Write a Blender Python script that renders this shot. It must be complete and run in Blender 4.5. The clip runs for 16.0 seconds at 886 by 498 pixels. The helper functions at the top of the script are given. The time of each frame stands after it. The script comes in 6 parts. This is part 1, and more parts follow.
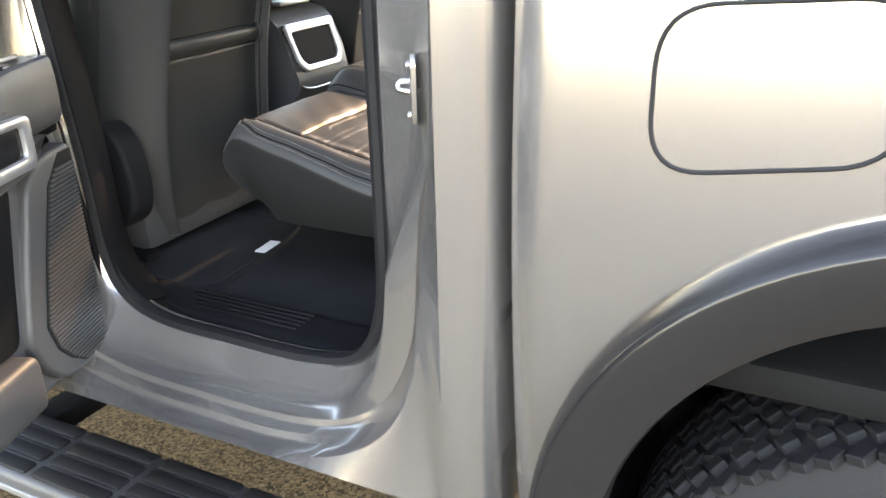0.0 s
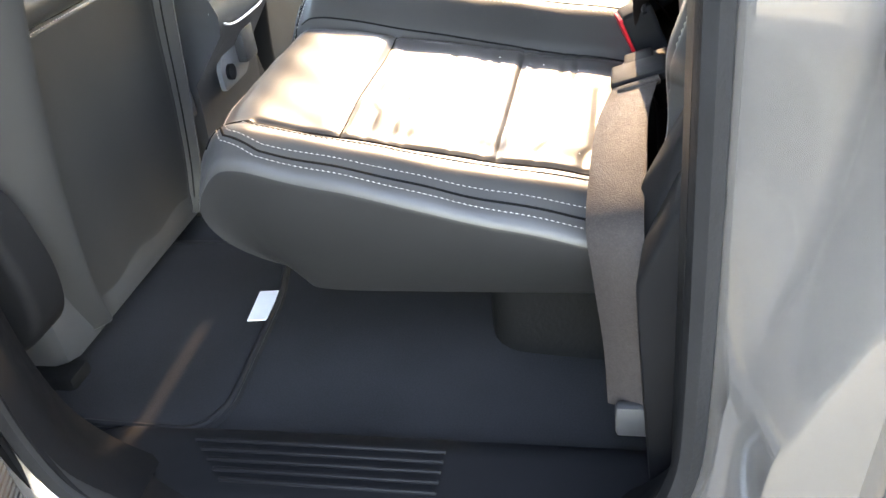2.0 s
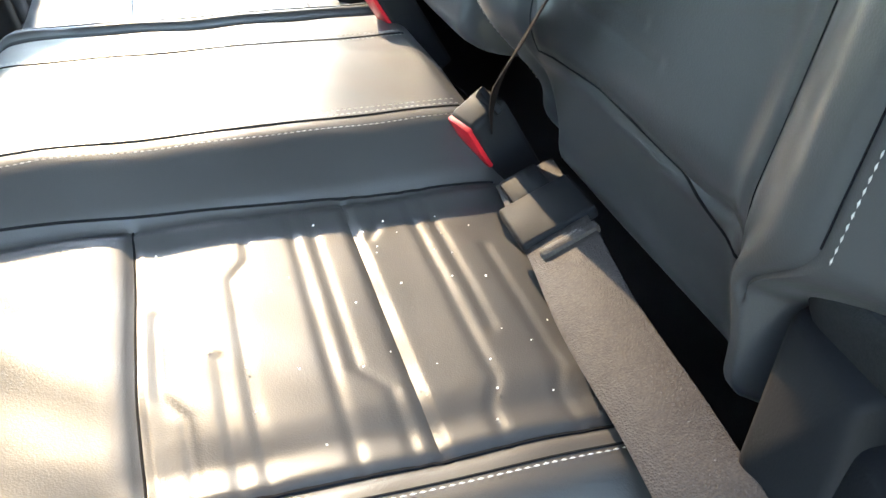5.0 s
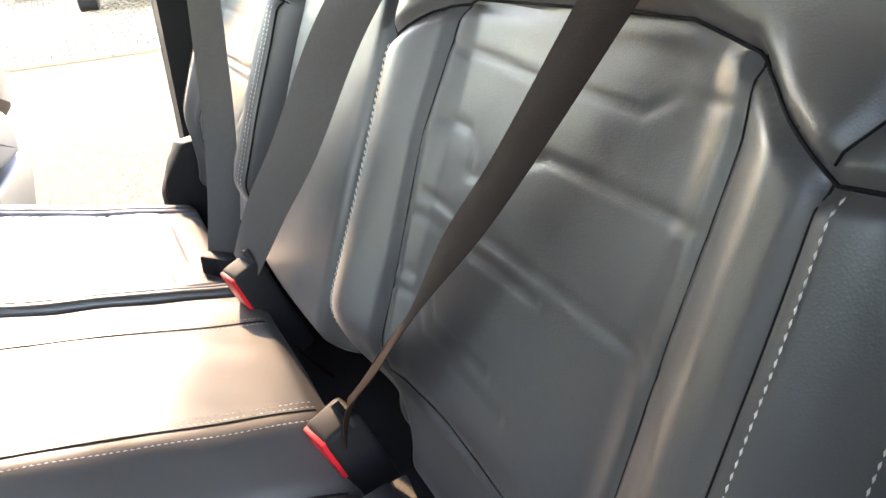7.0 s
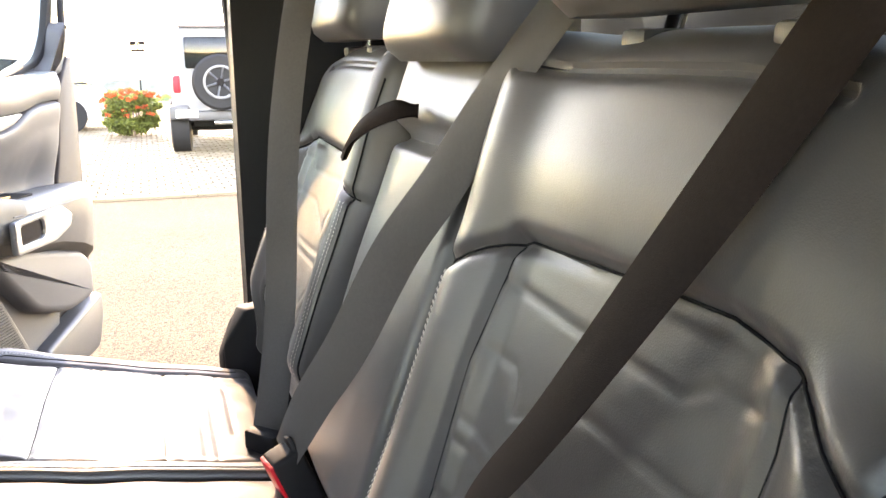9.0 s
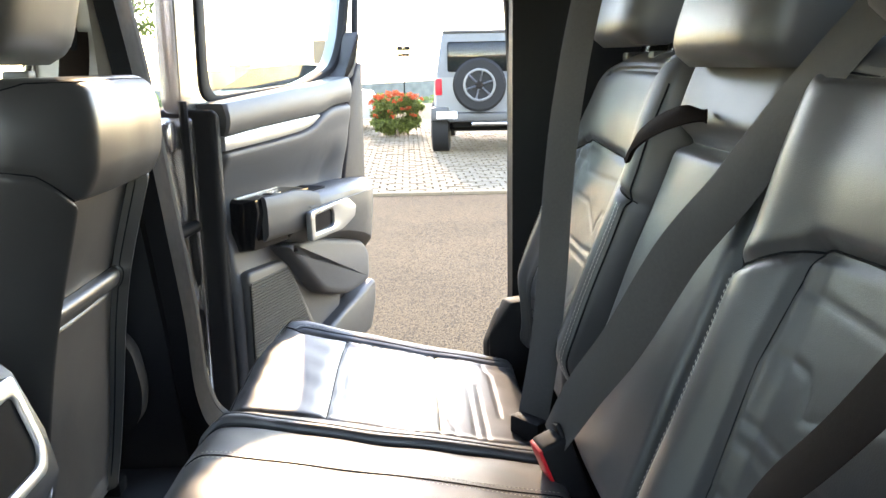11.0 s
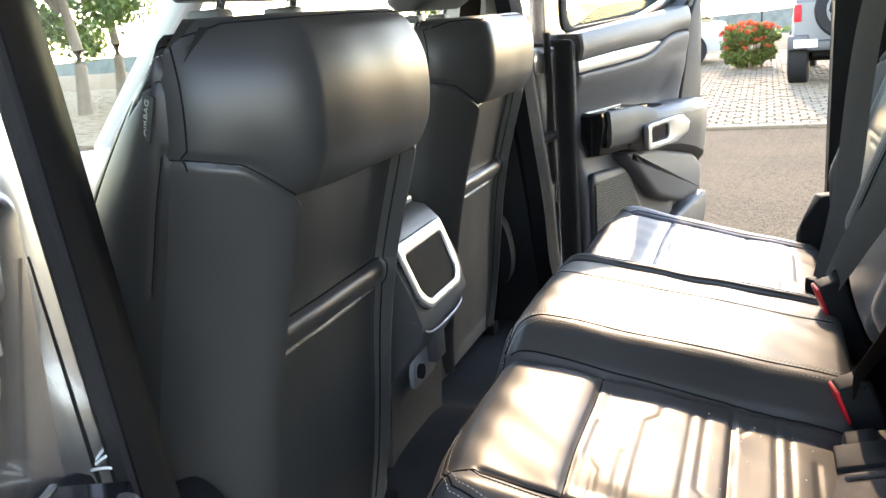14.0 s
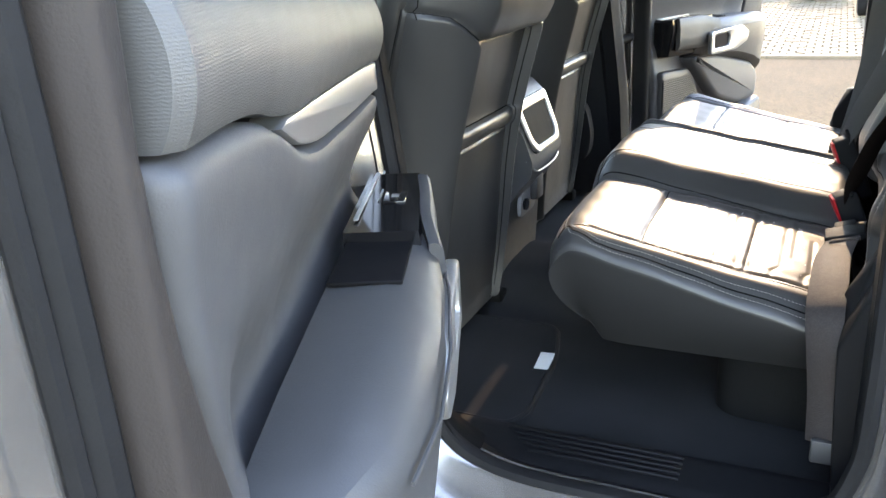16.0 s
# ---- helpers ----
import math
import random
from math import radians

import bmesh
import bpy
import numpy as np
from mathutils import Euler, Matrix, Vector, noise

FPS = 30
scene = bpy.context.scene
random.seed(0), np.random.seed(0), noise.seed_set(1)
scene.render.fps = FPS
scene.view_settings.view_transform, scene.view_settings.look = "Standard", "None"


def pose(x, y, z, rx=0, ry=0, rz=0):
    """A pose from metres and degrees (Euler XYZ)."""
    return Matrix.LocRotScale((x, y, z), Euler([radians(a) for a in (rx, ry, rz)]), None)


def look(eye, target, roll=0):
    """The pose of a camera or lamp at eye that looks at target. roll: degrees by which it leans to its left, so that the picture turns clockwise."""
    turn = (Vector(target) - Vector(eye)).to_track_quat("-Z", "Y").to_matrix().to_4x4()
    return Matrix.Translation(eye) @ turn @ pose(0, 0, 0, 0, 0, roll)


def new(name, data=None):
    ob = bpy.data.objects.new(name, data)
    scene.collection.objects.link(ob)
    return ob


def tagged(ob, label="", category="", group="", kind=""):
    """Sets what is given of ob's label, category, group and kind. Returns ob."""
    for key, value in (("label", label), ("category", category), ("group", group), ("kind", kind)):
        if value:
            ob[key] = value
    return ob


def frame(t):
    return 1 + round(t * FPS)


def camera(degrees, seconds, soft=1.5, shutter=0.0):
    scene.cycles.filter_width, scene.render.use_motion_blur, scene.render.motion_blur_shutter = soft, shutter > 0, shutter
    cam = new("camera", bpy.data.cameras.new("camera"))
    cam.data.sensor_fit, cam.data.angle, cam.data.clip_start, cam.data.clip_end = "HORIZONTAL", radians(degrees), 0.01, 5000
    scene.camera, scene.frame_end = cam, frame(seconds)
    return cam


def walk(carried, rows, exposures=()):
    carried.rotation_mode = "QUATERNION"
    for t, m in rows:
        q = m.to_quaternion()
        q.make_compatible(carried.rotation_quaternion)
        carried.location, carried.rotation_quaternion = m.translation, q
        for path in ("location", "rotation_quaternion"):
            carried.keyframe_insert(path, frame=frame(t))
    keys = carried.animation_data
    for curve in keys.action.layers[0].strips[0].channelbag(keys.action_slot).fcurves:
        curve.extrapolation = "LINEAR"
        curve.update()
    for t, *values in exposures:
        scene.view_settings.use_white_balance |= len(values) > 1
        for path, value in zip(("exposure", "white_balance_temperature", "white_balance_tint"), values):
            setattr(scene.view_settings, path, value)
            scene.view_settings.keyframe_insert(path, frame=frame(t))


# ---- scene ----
cam = camera(55.7, 16.0)
PATH = [
    (0, (0.31, -1.699, 1.282), (-0.542, -0.06, 0.514), -1.5),
    (0.5, (0.087, -1.606, 1.272), (-0.687, 0.033, 0.426), -3.4),
    (1, (-0.074, -1.463, 1.253), (-0.748, 0.18, 0.332), -5.2),
    (1.5, (-0.181, -1.332, 1.241), (-0.736, 0.314, 0.25), -6.5),
    (2, (-0.3, -1.221, 1.232), (-0.74, 0.407, 0.158), -8.3),
    (2.5, (-0.37, -1.12, 1.219), (-0.715, 0.488, 0.082), -10.1),
    (3, (-0.4, -1.001, 1.209), (-0.646, 0.59, 0.022), -11.1),
    (3.2, (-0.408, -0.969, 1.206), (-0.599, 0.615, 0.001), -11.2),
    (5.3, (-0.465, -0.815, 1.237), (-0.07, 0.771, 0.085), -9.7),
    (5.5, (-0.459, -0.81, 1.243), (-0.012, 0.786, 0.125), -9.2),
    (6, (-0.445, -0.801, 1.264), (0.117, 0.822, 0.24), -7.4),
    (6.5, (-0.433, -0.799, 1.285), (0.219, 0.856, 0.371), -5.9),
    (7, (-0.427, -0.802, 1.307), (0.286, 0.888, 0.508), -4.6),
    (7.5, (-0.42, -0.802, 1.323), (0.321, 0.927, 0.643), -3.5),
    (8, (-0.414, -0.801, 1.337), (0.33, 0.965, 0.765), -2.3),
    (8.2, (-0.412, -0.8, 1.344), (0.327, 0.981, 0.811), -1.8),
    (10.3, (-0.438, -0.805, 1.365), (-0.115, 1.127, 0.962), 0.1),
    (10.5, (-0.445, -0.812, 1.365), (-0.189, 1.128, 0.953), -0.2),
    (11, (-0.459, -0.836, 1.365), (-0.384, 1.116, 0.933), -1.0),
    (11.5, (-0.466, -0.865, 1.363), (-0.589, 1.08, 0.914), -1.9),
    (12, (-0.464, -0.895, 1.358), (-0.769, 1.027, 0.897), -3.0),
    (12.5, (-0.458, -0.938, 1.356), (-0.894, 0.956, 0.882), -3.7),
    (13, (-0.444, -0.991, 1.36), (-0.998, 0.869, 0.875), -4.3),
    (13.5, (-0.431, -1.098, 1.358), (-1.079, 0.726, 0.857), -4.6),
    (14, (-0.397, -1.227, 1.357), (-1.107, 0.566, 0.827), -4.7),
    (14.5, (-0.373, -1.327, 1.354), (-1.122, 0.44, 0.791), -4.5),
    (15, (-0.342, -1.456, 1.347), (-1.124, 0.284, 0.747), -4.2),
    (15.5, (-0.308, -1.617, 1.345), (-1.113, 0.097, 0.703), -4.0),
    (16, (-0.335, -1.726, 1.342), (-1.14, -0.028, 0.659), -3.3),
]
walk(cam, [(t, look(eye, target, roll)) for t, eye, target, roll in PATH],
     [(0, 4.45, 9300, 22), (1.5, 5.25, 8800, 20), (3, 5.3, 8700, 20), (5.3, 5.3, 7600, 10), (7, 5.4, 9000, 24), (8.2, 5.4, 9900, 28), (10.3, 4.35, 8700, 22), (12.8, 4.12, 7300, 12), (14.5, 4.05, 8300, 20), (15.5, 4.15, 8300, 20), (16, 4.35, 8100, 18)])

# ---- world, sun ----
SUN_EL, SUN_AZ = 25.5, -1.9
world = bpy.data.worlds.new("sky")
scene.world = world
world.use_nodes = True
wn = world.node_tree
bg = wn.nodes["Background"]
sky = wn.nodes.new("ShaderNodeTexSky")
sky.sky_type = "NISHITA"
sky.sun_disc = False
sky.sun_elevation, sky.sun_rotation = radians(SUN_EL), radians(SUN_AZ)
sky.dust_density, sky.air_density = 0.1, 1.0
wn.links.new(sky.outputs[0], bg.inputs[0])
bg.inputs[1].default_value = 0.15
sun_data = bpy.data.lights.new("sun", "SUN")
sun_data.energy, sun_data.angle, sun_data.color = 0.35, radians(0.6), (1.0, 0.82, 0.58)
sun = new("sun", sun_data)
sd = Vector((math.sin(radians(SUN_AZ)) * math.cos(radians(SUN_EL)), math.cos(radians(SUN_AZ)) * math.cos(radians(SUN_EL)), math.sin(radians(SUN_EL))))
sun.matrix_world = look(sd * 30, (0, 0, 0))

# ---- materials ----
def material(name, color, rough=0.5, metal=0.0, vary=0.15, scale=40.0, bump=0.15, grain=400.0, big=3.0, coat=0.0, spec=0.5, rvary=0.12, sheen=0.0):
    """A surface with two scales of variation in tone and roughness, and fine relief."""
    m = bpy.data.materials.new(name)
    m.use_nodes = True
    nt = m.node_tree
    n, l = nt.nodes, nt.links
    b = n["Principled BSDF"]
    co = n.new("ShaderNodeTexCoord")
    b.inputs["Metallic"].default_value = metal
    b.inputs["Specular IOR Level"].default_value = spec
    b.inputs["Coat Weight"].default_value = coat
    b.inputs["Coat Roughness"].default_value = 0.04
    b.inputs["Sheen Weight"].default_value = sheen
    a = n.new("ShaderNodeTexNoise")
    a.inputs["Scale"].default_value, a.inputs["Detail"].default_value = big, 4
    c = n.new("ShaderNodeTexNoise")
    c.inputs["Scale"].default_value, c.inputs["Detail"].default_value = scale, 6
    for t in (a, c):
        l.new(co.outputs["Object"], t.inputs["Vector"])
    mix = n.new("ShaderNodeMath")
    mix.operation = "ADD"
    l.new(a.outputs["Fac"], mix.inputs[0])
    l.new(c.outputs["Fac"], mix.inputs[1])
    ramp = n.new("ShaderNodeMapRange")
    ramp.inputs[1].default_value, ramp.inputs[2].default_value = 0.6, 1.4
    ramp.inputs[3].default_value, ramp.inputs[4].default_value = 1 - vary, 1 + vary
    l.new(mix.outputs[0], ramp.inputs[0])
    mul = n.new("ShaderNodeVectorMath")
    mul.operation = "SCALE"
    mul.inputs[0].default_value = color
    l.new(ramp.outputs[0], mul.inputs["Scale"])
    l.new(mul.outputs[0], b.inputs["Base Color"])
    rr = n.new("ShaderNodeMapRange")
    rr.inputs[1].default_value, rr.inputs[2].default_value = 0.6, 1.4
    rr.inputs[3].default_value, rr.inputs[4].default_value = max(0.02, rough * (1 - rvary)), min(1, rough * (1 + rvary))
    l.new(mix.outputs[0], rr.inputs[0])
    l.new(rr.outputs[0], b.inputs["Roughness"])
    if bump:
        g = n.new("ShaderNodeTexNoise")
        g.inputs["Scale"].default_value, g.inputs["Detail"].default_value = grain, 3
        l.new(co.outputs["Object"], g.inputs["Vector"])
        bu = n.new("ShaderNodeBump")
        bu.inputs["Strength"].default_value, bu.inputs["Distance"].default_value = bump, 0.6 / grain
        l.new(g.outputs["Fac"], bu.inputs["Height"])
        l.new(bu.outputs[0], b.inputs["Normal"])
    return m


def leather_material(name, color, rough, cell=900.0, bump=0.10, spec=0.35, sheen=0.0):
    """Grained leather: small Voronoi pebbles over soft creases."""
    m = material(name, color, rough, 0, 0.12, 14, 0, 100, 2.5, spec=spec, sheen=sheen)
    m.node_tree.nodes["Principled BSDF"].inputs["Sheen Roughness"].default_value = 0.35
    nt = m.node_tree
    n, l = nt.nodes, nt.links
    co = n.new("ShaderNodeTexCoord")
    v = n.new("ShaderNodeTexVoronoi")
    v.inputs["Scale"].default_value = cell
    w = n.new("ShaderNodeTexNoise")
    w.inputs["Scale"].default_value, w.inputs["Detail"].default_value = 22, 4
    for t in (v, w):
        l.new(co.outputs["Object"], t.inputs["Vector"])
    b1, b2 = n.new("ShaderNodeBump"), n.new("ShaderNodeBump")
    b1.inputs["Strength"].default_value, b1.inputs["Distance"].default_value = bump, 0.0008
    b2.inputs["Strength"].default_value, b2.inputs["Distance"].default_value = 0.08, 0.004
    l.new(w.outputs["Fac"], b2.inputs["Height"])
    l.new(v.outputs["Distance"], b1.inputs["Height"])
    l.new(b2.outputs[0], b1.inputs["Normal"])
    l.new(b1.outputs[0], n["Principled BSDF"].inputs["Normal"])
    return m


def glass_material(name, tint, rough=0.0):
    m = bpy.data.materials.new(name)
    m.use_nodes = True
    n, l = m.node_tree.nodes, m.node_tree.links
    n.remove(n["Principled BSDF"])
    t, g, mx, lw = n.new("ShaderNodeBsdfTransparent"), n.new("ShaderNodeBsdfGlossy"), n.new("ShaderNodeMixShader"), n.new("ShaderNodeLayerWeight")
    t.inputs[0].default_value = (*tint, 1)
    g.inputs["Roughness"].default_value = rough
    lw.inputs["Blend"].default_value = 0.5
    p, q = n.new("ShaderNodeMath"), n.new("ShaderNodeMath")
    p.operation, q.operation = "POWER", "MULTIPLY_ADD"
    p.inputs[1].default_value, q.inputs[1].default_value, q.inputs[2].default_value = 5.0, 0.5, 0.03
    l.new(lw.outputs["Facing"], p.inputs[0])
    l.new(p.outputs[0], q.inputs[0])
    l.new(q.outputs[0], mx.inputs[0])
    l.new(t.outputs[0], mx.inputs[1])
    l.new(g.outputs[0], mx.inputs[2])
    l.new(mx.outputs[0], n["Material Output"].inputs[0])
    return m


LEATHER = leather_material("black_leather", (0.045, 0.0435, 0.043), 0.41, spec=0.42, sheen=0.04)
# darker copy of the leather: shade on skirts and flanks is in its colour
LEATHER_SHADED = leather_material("shaded_leather", (0.017, 0.0168, 0.017), 0.42, spec=0.32)
BACK_VINYL = leather_material("seat_back_vinyl", (0.028, 0.0275, 0.0275), 0.40, spec=0.38, sheen=0.02)
PAINT = material("silver_paint", (0.36, 0.34, 0.325), 0.22, 0.8, 0.03, 900, 0.0, 1500, 2, coat=1.0, rvary=0.04)
FLARE = material("dark_gloss_plastic", (0.016, 0.015, 0.015), 0.2, 0, 0.1, 60, 0.0, 300, 3, spec=0.28)
PLASTIC = material("charcoal_plastic", (0.045, 0.045, 0.047), 0.5, 0, 0.12, 50, 0.25, 700)
TRIM = material("grey_trim", (0.066, 0.066, 0.070), 0.55, 0, 0.1, 50, 0.25, 700, spec=0.35)
COVER = material("brown_grey_cover", (0.036, 0.030, 0.028), 0.6, 0, 0.1, 50, 0.3, 600, spec=0.2)
PILLAR = material("warm_grey_pillar", (0.33, 0.31, 0.29), 0.6, 0, 0.06, 50, 0.2, 800)
SILVER = material("satin_silver", (0.38, 0.385, 0.39), 0.36, 0.75, 0.05, 80, 0.02, 900)
GLOSS = material("gloss_black", (0.008, 0.008, 0.009), 0.1, 0, 0.1, 60, 0.0, 300, spec=0.35)
RUBBER = material("black_rubber", (0.012, 0.012, 0.013), 0.65, 0, 0.2, 60, 0.2, 300, spec=0.18)
CARPET = material("black_carpet", (0.027, 0.027, 0.028), 0.95, 0, 0.35, 500, 0.9, 900, 6, spec=0.04)
UNDER = material("dark_underside", (0.006, 0.006, 0.006), 0.8, 0, 0.3, 20, 0.3, 200, spec=0.12)
WEB = material("belt_webbing", (0.016, 0.012, 0.011), 0.85, 0, 0.2, 300, 0.6, 1200, spec=0.03)
WEB_GREY = material("grey_webbing", (0.05, 0.047, 0.045), 0.7, 0, 0.2, 300, 0.6, 1200, spec=0.3)
# near-black for seams, and for flat sheets that stand in for shaded hollows
SEAM_SHADE = material("seam_and_shade", (0.008, 0.008, 0.009), 0.7, 0, 0.1, 60, 0.0, 300, spec=0.04)
BLACK = material("deep_black_plastic", (0.009, 0.009, 0.010), 0.65, 0, 0.12, 60, 0.15, 700, spec=0.13)
RED = material("red_plastic", (0.50, 0.012, 0.02), 0.5, 0, 0.1, 60, 0.05, 400, spec=0.25)
CHROME = material("chrome", (0.75, 0.75, 0.76), 0.12, 1, 0.05, 60, 0.0, 300)
GREY = material("mid_grey_plastic", (0.16, 0.16, 0.165), 0.5, 0, 0.08, 50, 0.1, 500)
THREAD = material("pale_thread", (0.46, 0.43, 0.38), 0.7, 0, 0.15, 300, 0.3, 900)
HEADLINER = material("headliner", (0.58, 0.57, 0.55), 0.95, 0, 0.08, 300, 0.4, 900)
PAPER = material("white_paper", (0.82, 0.82, 0.8), 0.7, 0, 0.03, 90, 0.05, 500)


def thin_paper():
    """Paper that lets half of the light through."""
    m = bpy.data.materials.new("thin_paper")
    m.use_nodes = True
    n, l = m.node_tree.nodes, m.node_tree.links
    d, t, mx = n.new("ShaderNodeBsdfDiffuse"), n.new("ShaderNodeBsdfTranslucent"), n.new("ShaderNodeMixShader")
    w = n.new("ShaderNodeTexNoise")
    w.inputs["Scale"].default_value = 40
    r = n.new("ShaderNodeMapRange")
    r.inputs[3].default_value, r.inputs[4].default_value = 0.4, 0.5
    l.new(w.outputs["Fac"], r.inputs[0])
    l.new(r.outputs[0], mx.inputs[0])
    d.inputs[0].default_value = t.inputs[0].default_value = (0.8, 0.8, 0.78, 1)
    l.new(d.outputs[0], mx.inputs[1])
    l.new(t.outputs[0], mx.inputs[2])
    l.new(mx.outputs[0], n["Material Output"].inputs[0])
    return m


def webbing():
    """Seat belt cloth: a fine diagonal weave."""
    m = material("woven_webbing", (0.034, 0.026, 0.024), 0.75, 0, 0.25, 120, 0, 300)
    n, l = m.node_tree.nodes, m.node_tree.links
    co, w, bu = n.new("ShaderNodeTexCoord"), n.new("ShaderNodeTexVoronoi"), n.new("ShaderNodeBump")
    w.inputs["Scale"].default_value = 800
    bu.inputs["Strength"].default_value, bu.inputs["Distance"].default_value = 0.6, 0.0006
    l.new(co.outputs["Object"], w.inputs["Vector"])
    l.new(w.outputs["Distance"], bu.inputs["Height"])
    l.new(bu.outputs[0], n["Principled BSDF"].inputs["Normal"])
    v2, mr, sc = n.new("ShaderNodeTexVoronoi"), n.new("ShaderNodeMapRange"), n.new("ShaderNodeVectorMath")
    v2.inputs["Scale"].default_value = 430
    l.new(co.outputs["Object"], v2.inputs["Vector"])
    mr.inputs[1].default_value, mr.inputs[2].default_value = 0.1, 0.7
    mr.inputs[3].default_value, mr.inputs[4].default_value = 1.15, 0.75
    l.new(v2.outputs["Distance"], mr.inputs[0])
    sc.operation = "SCALE"
    sc.inputs[0].default_value = (0.034, 0.026, 0.024)
    l.new(mr.outputs[0], sc.inputs["Scale"])
    l.new(sc.outputs[0], n["Principled BSDF"].inputs["Base Color"])
    return m


def grained_trim():
    """Soft plastic with a fine, wavy sideways grain."""
    m = material("grained_trim", (0.075, 0.074, 0.074), 0.5, 0, 0.1, 40, 0, 300)
    n, l = m.node_tree.nodes, m.node_tree.links
    co, w, bu = n.new("ShaderNodeTexCoord"), n.new("ShaderNodeTexWave"), n.new("ShaderNodeBump")
    w.bands_direction = "Z"
    w.inputs["Scale"].default_value, w.inputs["Distortion"].default_value, w.inputs["Detail"].default_value, w.inputs["Detail Scale"].default_value = 190, 5.0, 3, 2.0
    bu.inputs["Strength"].default_value, bu.inputs["Distance"].default_value = 0.22, 0.0006
    l.new(co.outputs["Object"], w.inputs["Vector"])
    l.new(w.outputs["Fac"], bu.inputs["Height"])
    l.new(bu.outputs[0], n["Principled BSDF"].inputs["Normal"])
    return m


GRAIN = grained_trim()
THIN_PAPER = thin_paper()
WEAVE = webbing()
GLASS = glass_material("clear_glass", (0.86, 0.93, 0.89))
TINTED = glass_material("tinted_glass", (0.25, 0.28, 0.28))


def asphalt():
    """Worn asphalt: grey and tan chippings in a darker binder, with broad stains."""
    m = material("asphalt", (0.080, 0.053, 0.028), 0.93, 0, 0.4, 45, 0, 90, 0.7, spec=0.15, rvary=0.05)
    n, l = m.node_tree.nodes, m.node_tree.links
    b = n["Principled BSDF"]
    co, v, mr, sc, bu = n.new("ShaderNodeTexCoord"), n.new("ShaderNodeTexVoronoi"), n.new("ShaderNodeMapRange"), n.new("ShaderNodeVectorMath"), n.new("ShaderNodeBump")
    v.inputs["Scale"].default_value = 150
    l.new(co.outputs["Object"], v.inputs["Vector"])
    split = n.new("ShaderNodeSeparateColor")
    l.new(v.outputs["Color"], split.inputs[0])
    mr.inputs[3].default_value, mr.inputs[4].default_value = 0.25, 1.85
    l.new(split.outputs[0], mr.inputs[0])
    old = b.inputs["Base Color"].links[0].from_socket
    sc.operation = "SCALE"
    l.new(old, sc.inputs[0])
    l.new(mr.outputs[0], sc.inputs["Scale"])
    l.new(sc.outputs[0], b.inputs["Base Color"])
    bu.inputs["Strength"].default_value, bu.inputs["Distance"].default_value = 0.7, 0.004
    bu.invert = True
    l.new(v.outputs["Distance"], bu.inputs["Height"])
    l.new(bu.outputs[0], b.inputs["Normal"])
    return m


ASPHALT = asphalt()
PAVER = material("stone_paver", (0.165, 0.125, 0.08), 0.85, 0, 0.25, 12, 0.5, 120, 2, spec=0.3, rvary=0.06)


# ---- mesh helpers ----
def part(name, bm, mat, parent=None, label="", smooth=True, skirt=None):
    """Links a bmesh as one mesh object, under parent where one is given."""
    me = bpy.data.meshes.new(name)
    bmesh.ops.recalc_face_normals(bm, faces=bm.faces)
    bm.to_mesh(me)
    bm.free()
    me.materials.append(mat)
    if skirt:
        me.materials.append(skirt)
    for p in me.polygons:
        p.use_smooth = smooth
    if smooth:
        me.set_sharp_from_angle(angle=radians(38))
    ob = new(name, me)
    if parent:
        ob.parent = parent
        ob.matrix_parent_inverse = parent_matrix(parent).inverted()
    if label:
        ob["label"] = label
    return ob


def parent_matrix(ob):
    m = ob.matrix_basis.copy()
    while ob.parent:
        m = ob.matrix_parent_inverse @ m
        ob = ob.parent
        m = ob.matrix_basis @ m
    return m


def thing(name, label, category, at=(0, 0, 0), group="", kind=""):
    ob = new(name)
    ob.empty_display_size = 0.05
    ob.location = at
    ob.matrix_basis = Matrix.Translation(at)
    return tagged(ob, label, category, group, kind)


def loft(rings, bm=None, closed=True, caps=True):
    """Joins equal rings of points into a skin."""
    bm = bm or bmesh.new()
    vs = [[bm.verts.new(p) for p in ring] for ring in rings]
    n = len(rings[0])
    for a, b in zip(vs, vs[1:]):
        for i in range(n if closed else n - 1):
            j = (i + 1) % n
            bm.faces.new((a[i], a[j], b[j], b[i]))
    if caps and closed:
        bm.faces.new(vs[0][::-1])
        bm.faces.new(vs[-1])
    return bm


def smooth_path(points, steps=8):
    """Catmull-Rom through points."""
    pts = [Vector(p) for p in points]
    out = []
    for i in range(len(pts) - 1):
        p0, p1, p2, p3 = pts[max(i - 1, 0)], pts[i], pts[i + 1], pts[min(i + 2, len(pts) - 1)]
        for k in range(steps):
            t = k / steps
            out.append(0.5 * (2 * p1 + (p2 - p0) * t + (2 * p0 - 5 * p1 + 4 * p2 - p3) * t * t + (3 * p1 - p0 - 3 * p2 + p3) * t ** 3))
    return out + [pts[-1]]


def frames_along(path, up=Vector((0, 0, 1))):
    out = []
    for i, p in enumerate(path):
        d = (path[min(i + 1, len(path) - 1)] - path[max(i - 1, 0)]).normalized()
        u = Vector(up)
        s = d.cross(u)
        if s.length < 1e-4:
            s = d.cross(Vector((0, 1, 0.01)))
        s.normalize()
        out.append((p, d, s, s.cross(d).normalized()))
    return out


